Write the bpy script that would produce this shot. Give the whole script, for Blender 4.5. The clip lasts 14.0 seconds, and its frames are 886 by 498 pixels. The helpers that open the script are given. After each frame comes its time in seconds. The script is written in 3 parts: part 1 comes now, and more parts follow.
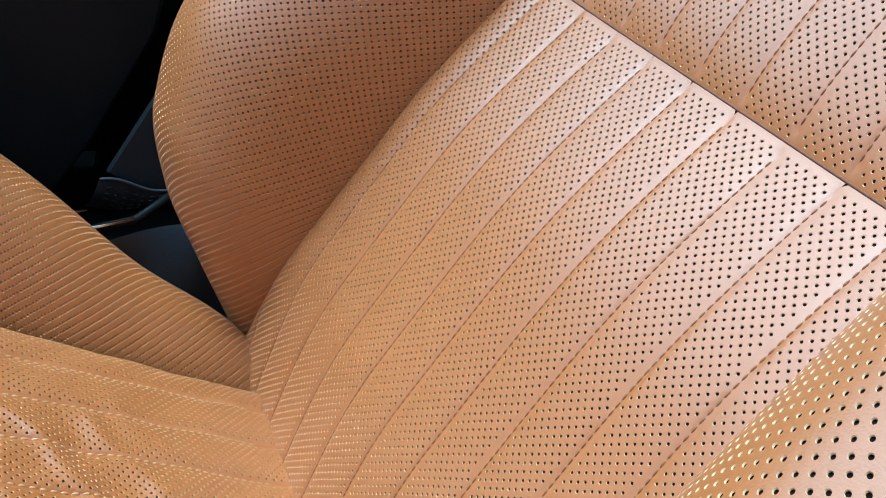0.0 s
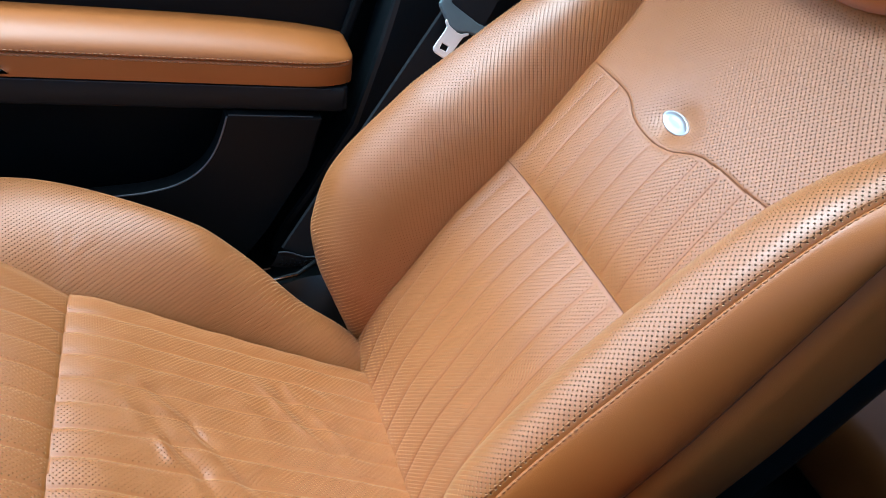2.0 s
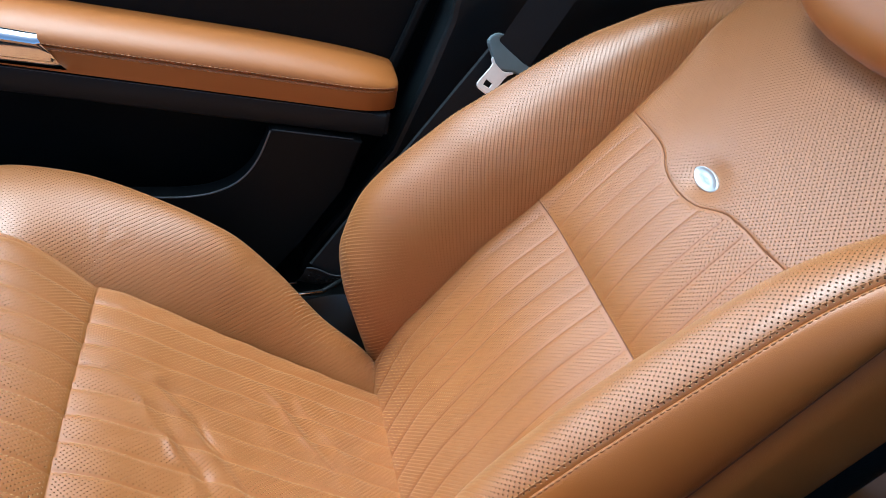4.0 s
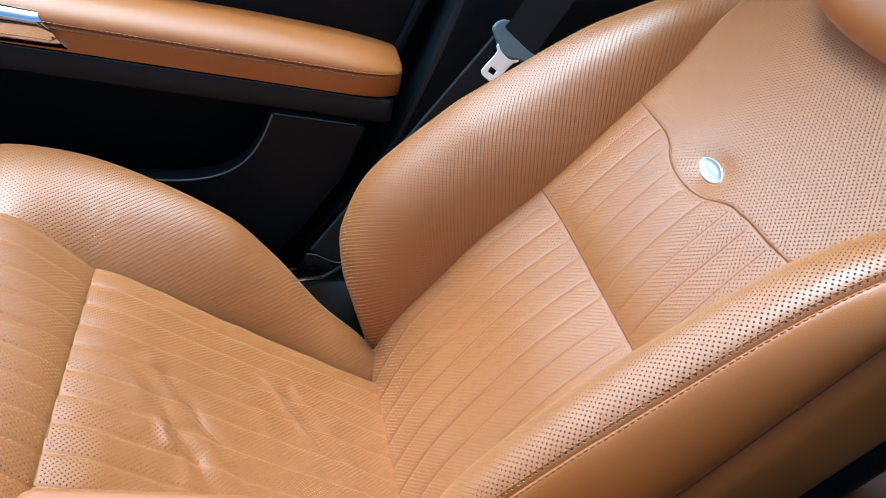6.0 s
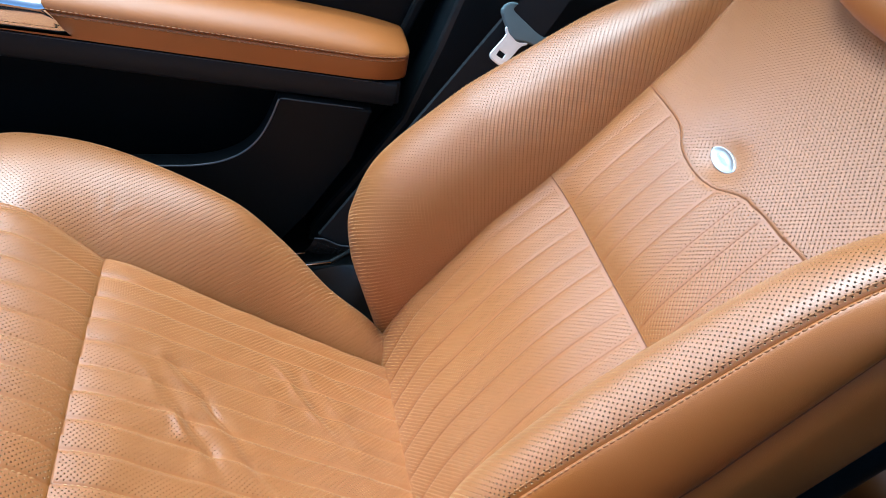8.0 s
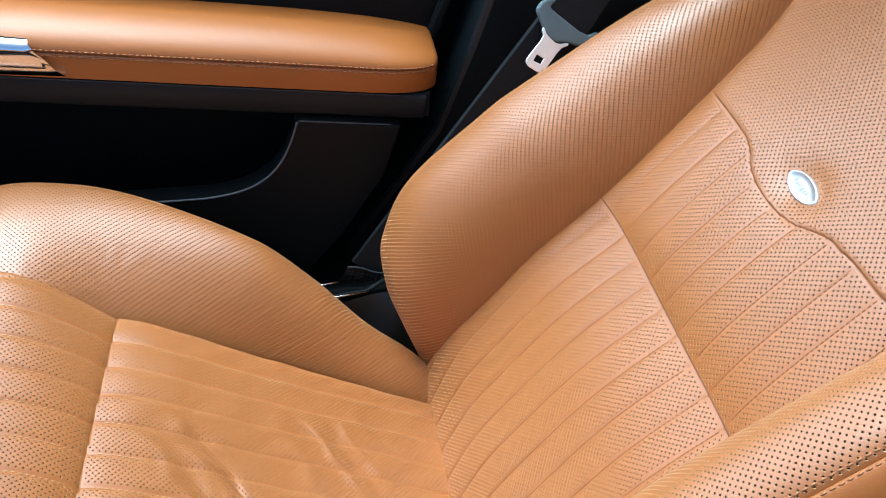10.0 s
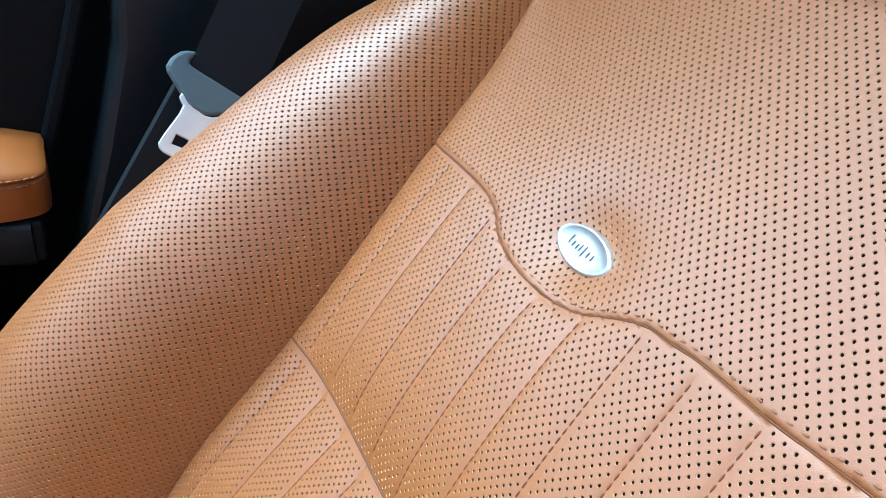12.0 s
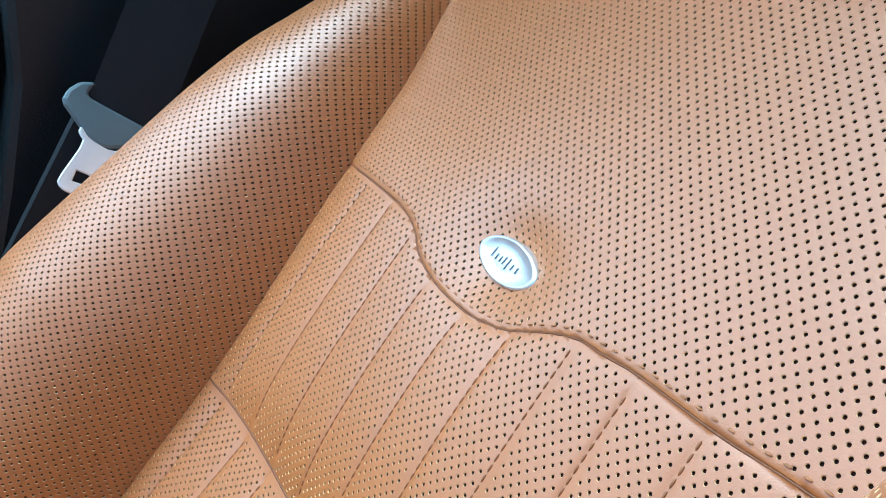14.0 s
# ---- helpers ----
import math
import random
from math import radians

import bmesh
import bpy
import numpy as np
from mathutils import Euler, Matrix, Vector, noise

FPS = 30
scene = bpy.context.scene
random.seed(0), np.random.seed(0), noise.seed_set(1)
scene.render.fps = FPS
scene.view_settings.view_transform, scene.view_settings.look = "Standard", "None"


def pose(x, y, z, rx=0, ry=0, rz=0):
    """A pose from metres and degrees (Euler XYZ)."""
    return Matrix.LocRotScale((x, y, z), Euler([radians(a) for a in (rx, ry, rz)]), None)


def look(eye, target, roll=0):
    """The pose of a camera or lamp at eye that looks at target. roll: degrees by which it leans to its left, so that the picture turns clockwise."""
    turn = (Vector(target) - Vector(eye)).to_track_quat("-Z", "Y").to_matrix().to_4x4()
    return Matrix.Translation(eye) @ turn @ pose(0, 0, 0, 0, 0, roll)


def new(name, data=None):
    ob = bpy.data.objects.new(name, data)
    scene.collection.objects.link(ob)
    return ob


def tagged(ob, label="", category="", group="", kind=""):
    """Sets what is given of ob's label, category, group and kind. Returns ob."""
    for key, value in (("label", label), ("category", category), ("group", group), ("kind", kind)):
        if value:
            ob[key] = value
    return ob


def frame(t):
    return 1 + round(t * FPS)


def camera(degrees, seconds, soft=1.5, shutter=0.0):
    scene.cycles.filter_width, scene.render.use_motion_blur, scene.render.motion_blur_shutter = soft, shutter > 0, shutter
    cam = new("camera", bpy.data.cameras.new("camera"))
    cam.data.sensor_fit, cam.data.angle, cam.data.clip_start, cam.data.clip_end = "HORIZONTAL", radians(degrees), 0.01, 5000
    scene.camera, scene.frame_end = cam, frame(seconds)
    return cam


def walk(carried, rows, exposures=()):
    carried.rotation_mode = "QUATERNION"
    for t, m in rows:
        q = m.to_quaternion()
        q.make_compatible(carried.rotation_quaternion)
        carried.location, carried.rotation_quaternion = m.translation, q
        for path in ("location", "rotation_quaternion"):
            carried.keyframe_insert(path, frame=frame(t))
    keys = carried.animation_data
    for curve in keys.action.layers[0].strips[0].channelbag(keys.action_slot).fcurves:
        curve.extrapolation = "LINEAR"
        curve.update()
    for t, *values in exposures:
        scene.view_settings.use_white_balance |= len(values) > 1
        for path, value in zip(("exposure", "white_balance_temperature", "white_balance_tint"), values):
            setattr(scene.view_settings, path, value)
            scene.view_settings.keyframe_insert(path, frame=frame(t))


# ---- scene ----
cam = camera(53.1, 14.0, soft=0.6)
PATH = [
    (0, (-0.258, -0.271, 0.128), (0.542, 1.218, -0.941), 9.2),
    (0.5, (-0.254, -0.279, 0.138), (0.522, 1.227, -0.926), 8.9),
    (1, (-0.278, -0.348, 0.26), (0.546, 1.1, -0.846), 9.1),
    (1.5, (-0.276, -0.477, 0.377), (0.311, 0.993, -0.846), 4.5),
    (2, (-0.36, -0.577, 0.466), (0.246, 0.925, -0.707), 6.2),
    (2.5, (-0.352, -0.611, 0.479), (0.161, 0.95, -0.662), 7.3),
    (3, (-0.349, -0.599, 0.477), (0.162, 0.972, -0.65), 8.7),
    (5.5, (-0.343, -0.589, 0.464), (0.175, 0.983, -0.659), 10.9),
    (6, (-0.341, -0.588, 0.463), (0.173, 0.975, -0.674), 11.0),
    (6.5, (-0.347, -0.587, 0.466), (0.179, 0.963, -0.685), 11.1),
    (7, (-0.345, -0.587, 0.463), (0.179, 0.961, -0.69), 11.2),
    (7.5, (-0.35, -0.586, 0.473), (0.175, 0.947, -0.699), 11.4),
    (10, (-0.295, -0.447, 0.495), (0.061, 1.014, -0.824), 4.7),
    (10.5, (-0.28, -0.472, 0.51), (0.086, 1.026, -0.763), 4.3),
    (11, (-0.272, -0.445, 0.482), (0.251, 1.021, -0.773), 8.0),
    (11.5, (-0.169, -0.305, 0.336), (0.489, 1.276, -0.698), 8.3),
    (12, (-0.101, -0.258, 0.279), (0.634, 1.355, -0.647), 3.2),
    (12.5, (-0.086, -0.25, 0.268), (0.711, 1.377, -0.579), 1.3),
    (13, (-0.084, -0.249, 0.266), (0.745, 1.359, -0.587), 1.2),
    (13.5, (-0.082, -0.247, 0.265), (0.764, 1.349, -0.593), 1.3),
    (14, (-0.083, -0.246, 0.264), (0.778, 1.343, -0.592), 1.5),
]
STOPS = 0.97
EXPOSURE = [(t, STOPS + d, kelvin - 10.0, -8.0 - 7.0 * min(1.0, max(0.0, (4700.0 - kelvin) / 300.0))) for t, d, kelvin in (
    (0.0, -0.14, 4310.0), (1.0, -0.10, 4340.0), (1.5, -0.10, 4560.0), (2.0, -0.14, 4680.0), (2.5, -0.24, 4900.0), (3.0, -0.38, 5050.0), (3.4, -0.34, 5000.0),
    (4.6, -0.12, 4780.0), (5.5, -0.08, 4640.0), (6.5, 0.0, 4590.0), (8.0, 0.0, 4640.0), (10.0, 0.0, 4980.0), (11.0, 0.0, 4780.0), (12.0, 0.0, 4470.0), (13.0, -0.14, 4430.0), (14.0, -0.08, 4420.0))]
walk(cam, [(t, look(eye, target, roll)) for t, eye, target, roll in PATH], EXPOSURE)

# ---- light ----
world = bpy.data.worlds.new("sky")
scene.world = world
world.use_nodes = True
wn = world.node_tree
sky = wn.nodes.new("ShaderNodeTexSky")
sky.sky_type, sky.sun_disc = "NISHITA", False
SUN_EL, SUN_AZ = 72.0, 308.0
sky.air_density, sky.dust_density, sky.ozone_density = 0.5, 3.0, 0.3
sky.sun_elevation, sky.sun_rotation = radians(SUN_EL), radians(SUN_AZ)
wn.links.new(sky.outputs[0], wn.nodes["Background"].inputs[0])
wn.nodes["Background"].inputs[1].default_value = 0.15
sun = new("sun", bpy.data.lights.new("sun", "SUN"))
sun.data.energy, sun.data.angle, sun.data.color = 2.1, radians(46), (1.0, 0.98, 0.95)
away = Vector((math.sin(radians(SUN_AZ)) * math.cos(radians(SUN_EL)), math.cos(radians(SUN_AZ)) * math.cos(radians(SUN_EL)), math.sin(radians(SUN_EL))))
sun.matrix_world = look(away * 5, (0, 0, 0))
# area lamp added in the unseen passenger window, standing in for its daylight
pane = new("window_fill", bpy.data.lights.new("window_fill", "AREA"))
pane.data.shape, pane.data.size, pane.data.size_y = "RECTANGLE", 0.95, 0.42
pane.data.energy, pane.data.color = 1.75, (1.0, 0.98, 0.97)
pane.matrix_world = look((-0.55, 0.50, 0.43), (-0.45, 0.0, 0.20))

# ---- materials ----
def material(name, color, rough=0.5, metal=0.0, spec=0.5):
    m = bpy.data.materials.new(name)
    m.use_nodes = True
    b = m.node_tree.nodes["Principled BSDF"]
    b.inputs["Base Color"].default_value = (*color, 1)
    b.inputs["Roughness"].default_value = rough
    b.inputs["Metallic"].default_value = metal
    b.inputs["Specular IOR Level"].default_value = spec
    return m


def add(m, kind, **values):
    node = m.node_tree.nodes.new(kind)
    for key, value in values.items():
        node.inputs[key.replace("_", " ")].default_value = value
    return node


def maths(m, op, a, b=None, c=None):
    node = m.node_tree.nodes.new("ShaderNodeMath")
    node.operation = op
    for i, v in enumerate((a, b, c)):
        if v is None:
            continue
        if isinstance(v, (int, float)):
            node.inputs[i].default_value = v
        else:
            m.node_tree.links.new(v, node.inputs[i])
    return node.outputs[0]


def grained(m, color, vary, grain_scale, grain, rough, rough_vary, soil=6.0):
    """Two scales of variation: slow blotches in colour and gloss, fine grain in relief. Returns the sockets for further use."""
    t, link = m.node_tree, m.node_tree.links.new
    b = t.nodes["Principled BSDF"]
    co = t.nodes.new("ShaderNodeTexCoord").outputs["Object"]
    slow = add(m, "ShaderNodeTexNoise", Scale=soil, Detail=4.0)
    link(co, slow.inputs["Vector"])
    mix = t.nodes.new("ShaderNodeMixRGB")
    mix.inputs[1].default_value = (*[c * (1 - vary) for c in color], 1)
    mix.inputs[2].default_value = (*[min(1, c * (1 + vary)) for c in color], 1)
    link(slow.outputs[0], mix.inputs[0])
    link(mix.outputs[0], b.inputs["Base Color"])
    fine = add(m, "ShaderNodeTexVoronoi", Scale=grain_scale)
    link(co, fine.inputs["Vector"])
    fuzz = add(m, "ShaderNodeTexNoise", Scale=grain_scale * 0.4, Detail=5.0)
    link(co, fuzz.inputs["Vector"])
    link(maths(m, "MULTIPLY_ADD", slow.outputs[0], rough_vary, rough - rough_vary / 2), b.inputs["Roughness"])
    height = maths(m, "ADD", fine.outputs["Distance"], fuzz.outputs[0])
    bump = add(m, "ShaderNodeBump", Strength=grain, Distance=0.0004)
    link(height, bump.inputs["Height"])
    link(bump.outputs[0], b.inputs["Normal"])
    return b, mix, bump


TAN = (0.392, 0.131, 0.020)
HOLE, HOLE_R, HOLE_DEEP = 0.00350, 0.00080, 0.00042
OPEN = np.array([1.0] * 4 + [0.05] * 24)


def leather(name, color, holes, rough=0.44, coat=1.0, ior=1.5):
    m = material(name, color, 0.42, spec=0.5)
    t, link = m.node_tree, m.node_tree.links.new
    b, mix, bump = grained(m, color, 0.12, 1500.0, 0.25, rough, 0.14)
    b.inputs["Coat Weight"].default_value, b.inputs["Coat Roughness"].default_value = coat, rough
    b.inputs["Coat IOR"].default_value = ior
    if holes:
        uv = t.nodes.new("ShaderNodeUVMap")
        turn = t.nodes.new("ShaderNodeMapping")
        turn.inputs["Rotation"].default_value = (0, 0, radians(45))
        turn.inputs["Scale"].default_value = (1 / HOLE, 1 / HOLE, 1)
        link(uv.outputs[0], turn.inputs[0])
        split = t.nodes.new("ShaderNodeSeparateXYZ")
        link(turn.outputs[0], split.inputs[0])
        fx = maths(m, "SUBTRACT", maths(m, "FRACT", split.outputs[0]), 0.5)
        fy = maths(m, "SUBTRACT", maths(m, "FRACT", split.outputs[1]), 0.5)
        r = maths(m, "SQRT", maths(m, "ADD", maths(m, "MULTIPLY", fx, fx), maths(m, "MULTIPLY", fy, fy)))
        pit = t.nodes.new("ShaderNodeMapRange")
        pit.interpolation_type = "SMOOTHSTEP"
        for key, value in (("From Min", 0.115), ("From Max", 0.155), ("To Min", 1.0), ("To Max", 0.0)):
            pit.inputs[key].default_value = value
        link(r, pit.inputs[0])
        slope = t.nodes.new("ShaderNodeMapRange")
        slope.interpolation_type = "SMOOTHSTEP"
        for key, value in (("From Min", 0.115), ("From Max", 0.235), ("To Min", 0.0), ("To Max", 1.0)):
            slope.inputs[key].default_value = value
        link(r, slope.inputs[0])
        # flat holes: the shade inside them is a dark spot in the colour
        dark = t.nodes.new("ShaderNodeMixRGB")
        dark.inputs[2].default_value = (0.008, 0.005, 0.004, 1)
        link(pit.outputs[0], dark.inputs[0])
        link(mix.outputs[0], dark.inputs[1])
        link(dark.outputs[0], b.inputs["Base Color"])
        link(maths(m, "MULTIPLY_ADD", pit.outputs[0], -0.5, 0.5), b.inputs["Specular IOR Level"])
        link(maths(m, "SUBTRACT", 1.0, pit.outputs[0]), b.inputs["Coat Weight"])
        dent = add(m, "ShaderNodeBump", Strength=1.0, Distance=0.0013)
        link(slope.outputs[0], dent.inputs["Height"])
        link(bump.outputs[0], dent.inputs["Normal"])
        link(dent.outputs[0], b.inputs["Normal"])
    return m


PERFORATED = leather("tan_perforated_leather", TAN, True)
SMOOTH = leather("tan_smooth_leather", (0.42, 0.138, 0.023), False, 0.42, 0.45)
LEATHER_TOP = leather("tan_punched_leather", TAN, False, 0.43, 1.0, 1.65)
# cut leather, paled further to stand for light on the hole rims
CUT_EDGE = material("pale_cut_and_lit_edge", (0.80, 0.52, 0.26), 0.4)
# shallow hole floors, coloured dark in place of the shade of depth
HOLE_SHADE = material("dark_hole_shade", (0.024, 0.010, 0.0055), 0.95, spec=0.1)
THREAD = material("tan_thread", (0.36, 0.150, 0.048), 0.55)
PALE_THREAD = material("pale_tan_thread", (0.56, 0.31, 0.13), 0.5)
# flute thread, darkened for the shade of the sewn grooves
FLUTE_THREAD = material("shaded_thread", (0.25, 0.092, 0.027), 0.55)
# brown of seams and welt, including the shade in their grooves
DARK_SEAM = material("brown_seam_and_shade", (0.155, 0.052, 0.013), 0.6)
BLACK_PLASTIC = material("black_grained_plastic", (0.0056, 0.0070, 0.0074), 0.55, spec=0.16)
grained(BLACK_PLASTIC, (0.0056, 0.0070, 0.0074), 0.2, 1100.0, 0.35, 0.48, 0.15)
BLACK_TRIM = material("dark_satin_trim", (0.0085, 0.0102, 0.0105), 0.5, spec=0.16)
grained(BLACK_TRIM, (0.0085, 0.0102, 0.0105), 0.15, 1800.0, 0.12, 0.50, 0.1)
RAIL_TRIM = material("grey_black_rail", (0.021, 0.0235, 0.0240), 0.5, spec=0.2)
grained(RAIL_TRIM, (0.021, 0.0235, 0.0240), 0.12, 1800.0, 0.12, 0.50, 0.1)
# pocket lip colour, pale to stand for the highlight along its edge
LIP = material("grey_lip_highlight", (0.16, 0.165, 0.17), 0.35, 0.4)
# grey of the panel edge, and of highlights drawn on rail and pocket
SOFT_EDGE = material("grey_edge_and_highlight", (0.055, 0.060, 0.064), 0.4)
BLACK_VINYL = material("black_vinyl", (0.009, 0.0125, 0.0145), 0.4)
grained(BLACK_VINYL, (0.009, 0.0125, 0.0145), 0.25, 700.0, 0.3, 0.38, 0.2, 20.0)
CARPET = material("black_carpet", (0.008, 0.009, 0.010), 0.95, spec=0.2)
grained(CARPET, (0.008, 0.009, 0.010), 0.3, 900.0, 1.0, 0.95, 0.05, 15.0)
HEM = material("grey_webbing_hem", (0.035, 0.042, 0.050), 0.6)
WEBBING = material("black_webbing", (0.010, 0.0125, 0.0150), 0.7, spec=0.3)
grained(WEBBING, (0.010, 0.0125, 0.0150), 0.2, 2200.0, 0.3, 0.66, 0.1, 30.0)
GREY_PLASTIC = material("grey_buckle_plastic", (0.12, 0.155, 0.165), 0.5)
grained(GREY_PLASTIC, (0.12, 0.155, 0.165), 0.15, 1500.0, 0.2, 0.5, 0.1, 60.0)
STEEL = material("brushed_steel", (0.72, 0.71, 0.70), 0.4, 0.8)
grained(STEEL, (0.72, 0.71, 0.70), 0.06, 2500.0, 0.10, 0.42, 0.12, 150.0)
CHROME = material("polished_chrome", (0.80, 0.80, 0.81), 0.09, 1.0)
grained(CHROME, (0.80, 0.80, 0.81), 0.02, 2500.0, 0.01, 0.09, 0.04, 60.0)
# latch plate: near-white, little metal, so its bright reflection is in the colour
ZINC = material("zinc_plate_with_glare", (0.90, 0.88, 0.85), 0.38, 0.35)
grained(ZINC, (0.90, 0.88, 0.85), 0.05, 2500.0, 0.10, 0.38, 0.12, 150.0)
INK = material("dark_grey_ink", (0.09, 0.10, 0.11), 0.5)
LINER = material("light_grey_headliner", (0.42, 0.41, 0.39), 0.95, spec=0.2)
grained(LINER, (0.42, 0.41, 0.39), 0.05, 800.0, 0.5, 0.95, 0.05)
GROUND = material("grey_bounce_ground", (0.16, 0.16, 0.155), 0.9)
grained(GROUND, (0.16, 0.16, 0.155), 0.3, 60.0, 1.0, 0.9, 0.1, 1.5)


# ---- shaping helpers ----
def curve(xs, ys):
    """A smooth curve through a few stations: monotone cubic."""
    xs, ys = np.array(xs, float), np.array(ys, float)
    d = np.diff(ys) / np.diff(xs)
    k = np.zeros(len(xs))
    k[0], k[-1] = d[0], d[-1]
    for i in range(1, len(xs) - 1):
        k[i] = 0 if d[i - 1] * d[i] <= 0 else 2 * d[i - 1] * d[i] / (d[i - 1] + d[i])

    def f(x):
        x = np.clip(x, xs[0], xs[-1])
        i = np.clip(np.searchsorted(xs, x) - 1, 0, len(xs) - 2)
        h = xs[i + 1] - xs[i]
        t = (x - xs[i]) / h
        return ((1 + 2 * t) * (1 - t) ** 2 * ys[i] + t * (1 - t) ** 2 * h * k[i]
                + t * t * (3 - 2 * t) * ys[i + 1] + t * t * (t - 1) * h * k[i + 1])
    return f


def link_mesh(name, verts, faces, mat, parent=None, label="", uvs=None, smooth=True):
    me = bpy.data.meshes.new(name)
    me.from_pydata([tuple(map(float, v)) for v in verts], [], faces)
    me.materials.append(mat)
    if uvs is not None:
        layer = me.uv_layers.new(name="UVMap")
        idx = np.empty(len(me.loops), dtype=np.int32)
        me.loops.foreach_get("vertex_index", idx)
        layer.data.foreach_set("uv", np.asarray(uvs, float)[idx].ravel())
    if smooth:
        me.polygons.foreach_set("use_smooth", [True] * len(me.polygons))
    ob = new(name, me)
    if parent is not None:
        ob.parent = parent
    if label:
        tagged(ob, label)
    return ob


def sheet(name, place, u, v, mat, parent, label="", uv=None, flip=False):
    """A surface over the net u x v. place(U, V) gives x, y, z; uv(U, V) the leather's own metres."""
    U, V = np.meshgrid(u, v, indexing="ij")
    x, y, z = place(U, V)
    verts = np.stack([x, y, z], -1).reshape(-1, 3)
    n, k = len(u), len(v)
    faces = []
    for i in range(n - 1):
        for j in range(k - 1):
            q = (i * k + j, (i + 1) * k + j, (i + 1) * k + j + 1, i * k + j + 1)
            faces.append(q[::-1] if flip else q)
    uvs = None
    if uv is not None:
        a, b = uv(U, V)
        uvs = np.stack([a, b], -1).reshape(-1, 2)
    return link_mesh(name, verts, faces, mat, parent, label, uvs)


def perforated(name, place, clamp, lo, hi, parent, label="", flip=False):
    """A leather skin with true punched holes. place(a, b) gives x, y, z from the leather's own metres,
    clamp(a, b) draws them back into the cut piece; lo, hi bound the piece."""
    h, c = HOLE, math.sqrt(0.5)
    corners = [((lo[0], hi[0])[i], (lo[1], hi[1])[j]) for i in (0, 1) for j in (0, 1)]
    u = [(c * a - c * b) / h for a, b in corners]
    v = [(c * a + c * b) / h for a, b in corners]
    I, J = np.meshgrid(np.arange(math.floor(min(u)), math.ceil(max(u))), np.arange(math.floor(min(v)), math.ceil(max(v))), indexing="ij")
    cu, cv = I.ravel() + 0.5, J.ravel() + 0.5
    ca, cb = h * c * (cu + cv), h * c * (cv - cu)
    near = (ca > lo[0] - h) & (ca < hi[0] + h) & (cb > lo[1] - h) & (cb < hi[1] + h)
    ca, cb = ca[near], cb[near]
    off = [(h * c * math.cos(math.pi / 2 * k + math.pi / 2), h * c * math.sin(math.pi / 2 * k + math.pi / 2)) for k in range(4)]
    # corners lie at 90, 180, 270, 0 degrees, so the ring is turned to meet them
    ring = [(HOLE_R * math.cos(math.pi / 4 * k + math.pi / 4), HOLE_R * math.sin(math.pi / 4 * k + math.pi / 4)) for k in range(8)]
    off = np.array(off + ring + ring + [(0.78 * x, 0.78 * y) for x, y in ring])
    A, B = ca[:, None] + off[None, :, 0], cb[:, None] + off[None, :, 1]
    a, b = clamp(A, B)
    inside = (np.abs(a - A) + np.abs(b - B)) < 1e-7
    keep = inside[:, :12].any(1)
    whole = inside[keep][:, :12].all(1)
    A, B = np.where(whole[:, None], A[keep], ca[keep][:, None] + off[None, :, 0] * OPEN[None]), np.where(whole[:, None], B[keep], cb[keep][:, None] + off[None, :, 1] * OPEN[None])
    a, b = clamp(A, B)
    e = 2.5e-4
    P = np.stack(place(a, b), -1)

    def at(da, db):
        return np.stack(place(*clamp(a + da, b + db)), -1)
    side_on = np.stack(place(a + e, b), -1) - np.stack(place(a - e, b), -1)
    N = np.cross(side_on, at(0, e) - at(0, -e))
    N = N / np.maximum(np.linalg.norm(N, axis=-1, keepdims=True), 1e-12)
    if flip:
        N = -N
    centre = P[:, 4:12].mean(1, keepdims=True)
    inward = centre - P[:, 12:20]
    inward = inward / np.maximum(np.linalg.norm(inward, axis=-1, keepdims=True), 1e-9)
    axis = N[:, 4:12].mean(1, keepdims=True)
    P[:, 20:28] -= HOLE_DEEP * axis * whole[:, None, None]
    N[:, 4:12] = N[:, 4:12] + 0.04 * inward
    N[:, 12:20] = 0.5 * N[:, 12:20] + inward
    N[:, 20:28] = inward
    N = N / np.maximum(np.linalg.norm(N, axis=-1, keepdims=True), 1e-9)
    tris, mats = [], []
    for k in range(4):
        o0, o1, o2 = 4 + (2 * k + 1) % 8, 4 + (2 * k + 2) % 8, 4 + (2 * k + 3) % 8
        c0, c1 = k, (k + 1) % 4
        tris += [(c0, c1, o1), (c0, o1, o0), (c1, o2, o1)]
        mats += [0, 0, 0]
    for k in range(8):
        t0, t1, b0, b1 = 12 + k, 12 + (k + 1) % 8, 20 + k, 20 + (k + 1) % 8
        tris += [(t0, t1, b1), (t0, b1, b0)]
        mats += [1, 1]
    tris += [(20, 20 + k, 21 + k) for k in range(1, 7)]
    mats += [2] * 6
    tris, top = np.array(tris), np.array(mats) == 0
    if flip:
        tris = tris[:, ::-1]
    n = len(P)
    F = (tris[None] + 28 * np.arange(n)[:, None, None])[whole[:, None] | top[None]].reshape(-1)
    mats = np.tile(np.array(mats, dtype=np.int32), (n, 1))[whole[:, None] | top[None]]
    me = bpy.data.meshes.new(name)
    me.vertices.add(28 * n)
    me.vertices.foreach_set("co", P.astype(np.float32).ravel())
    me.loops.add(len(F))
    me.loops.foreach_set("vertex_index", F.astype(np.int32))
    me.polygons.add(len(F) // 3)
    me.polygons.foreach_set("loop_start", np.arange(0, len(F), 3, dtype=np.int32))
    me.polygons.foreach_set("material_index", mats)
    me.update()
    me.polygons.foreach_set("use_smooth", np.ones(len(F) // 3, dtype=bool))
    for m in (LEATHER_TOP, CUT_EDGE, HOLE_SHADE):
        me.materials.append(m)
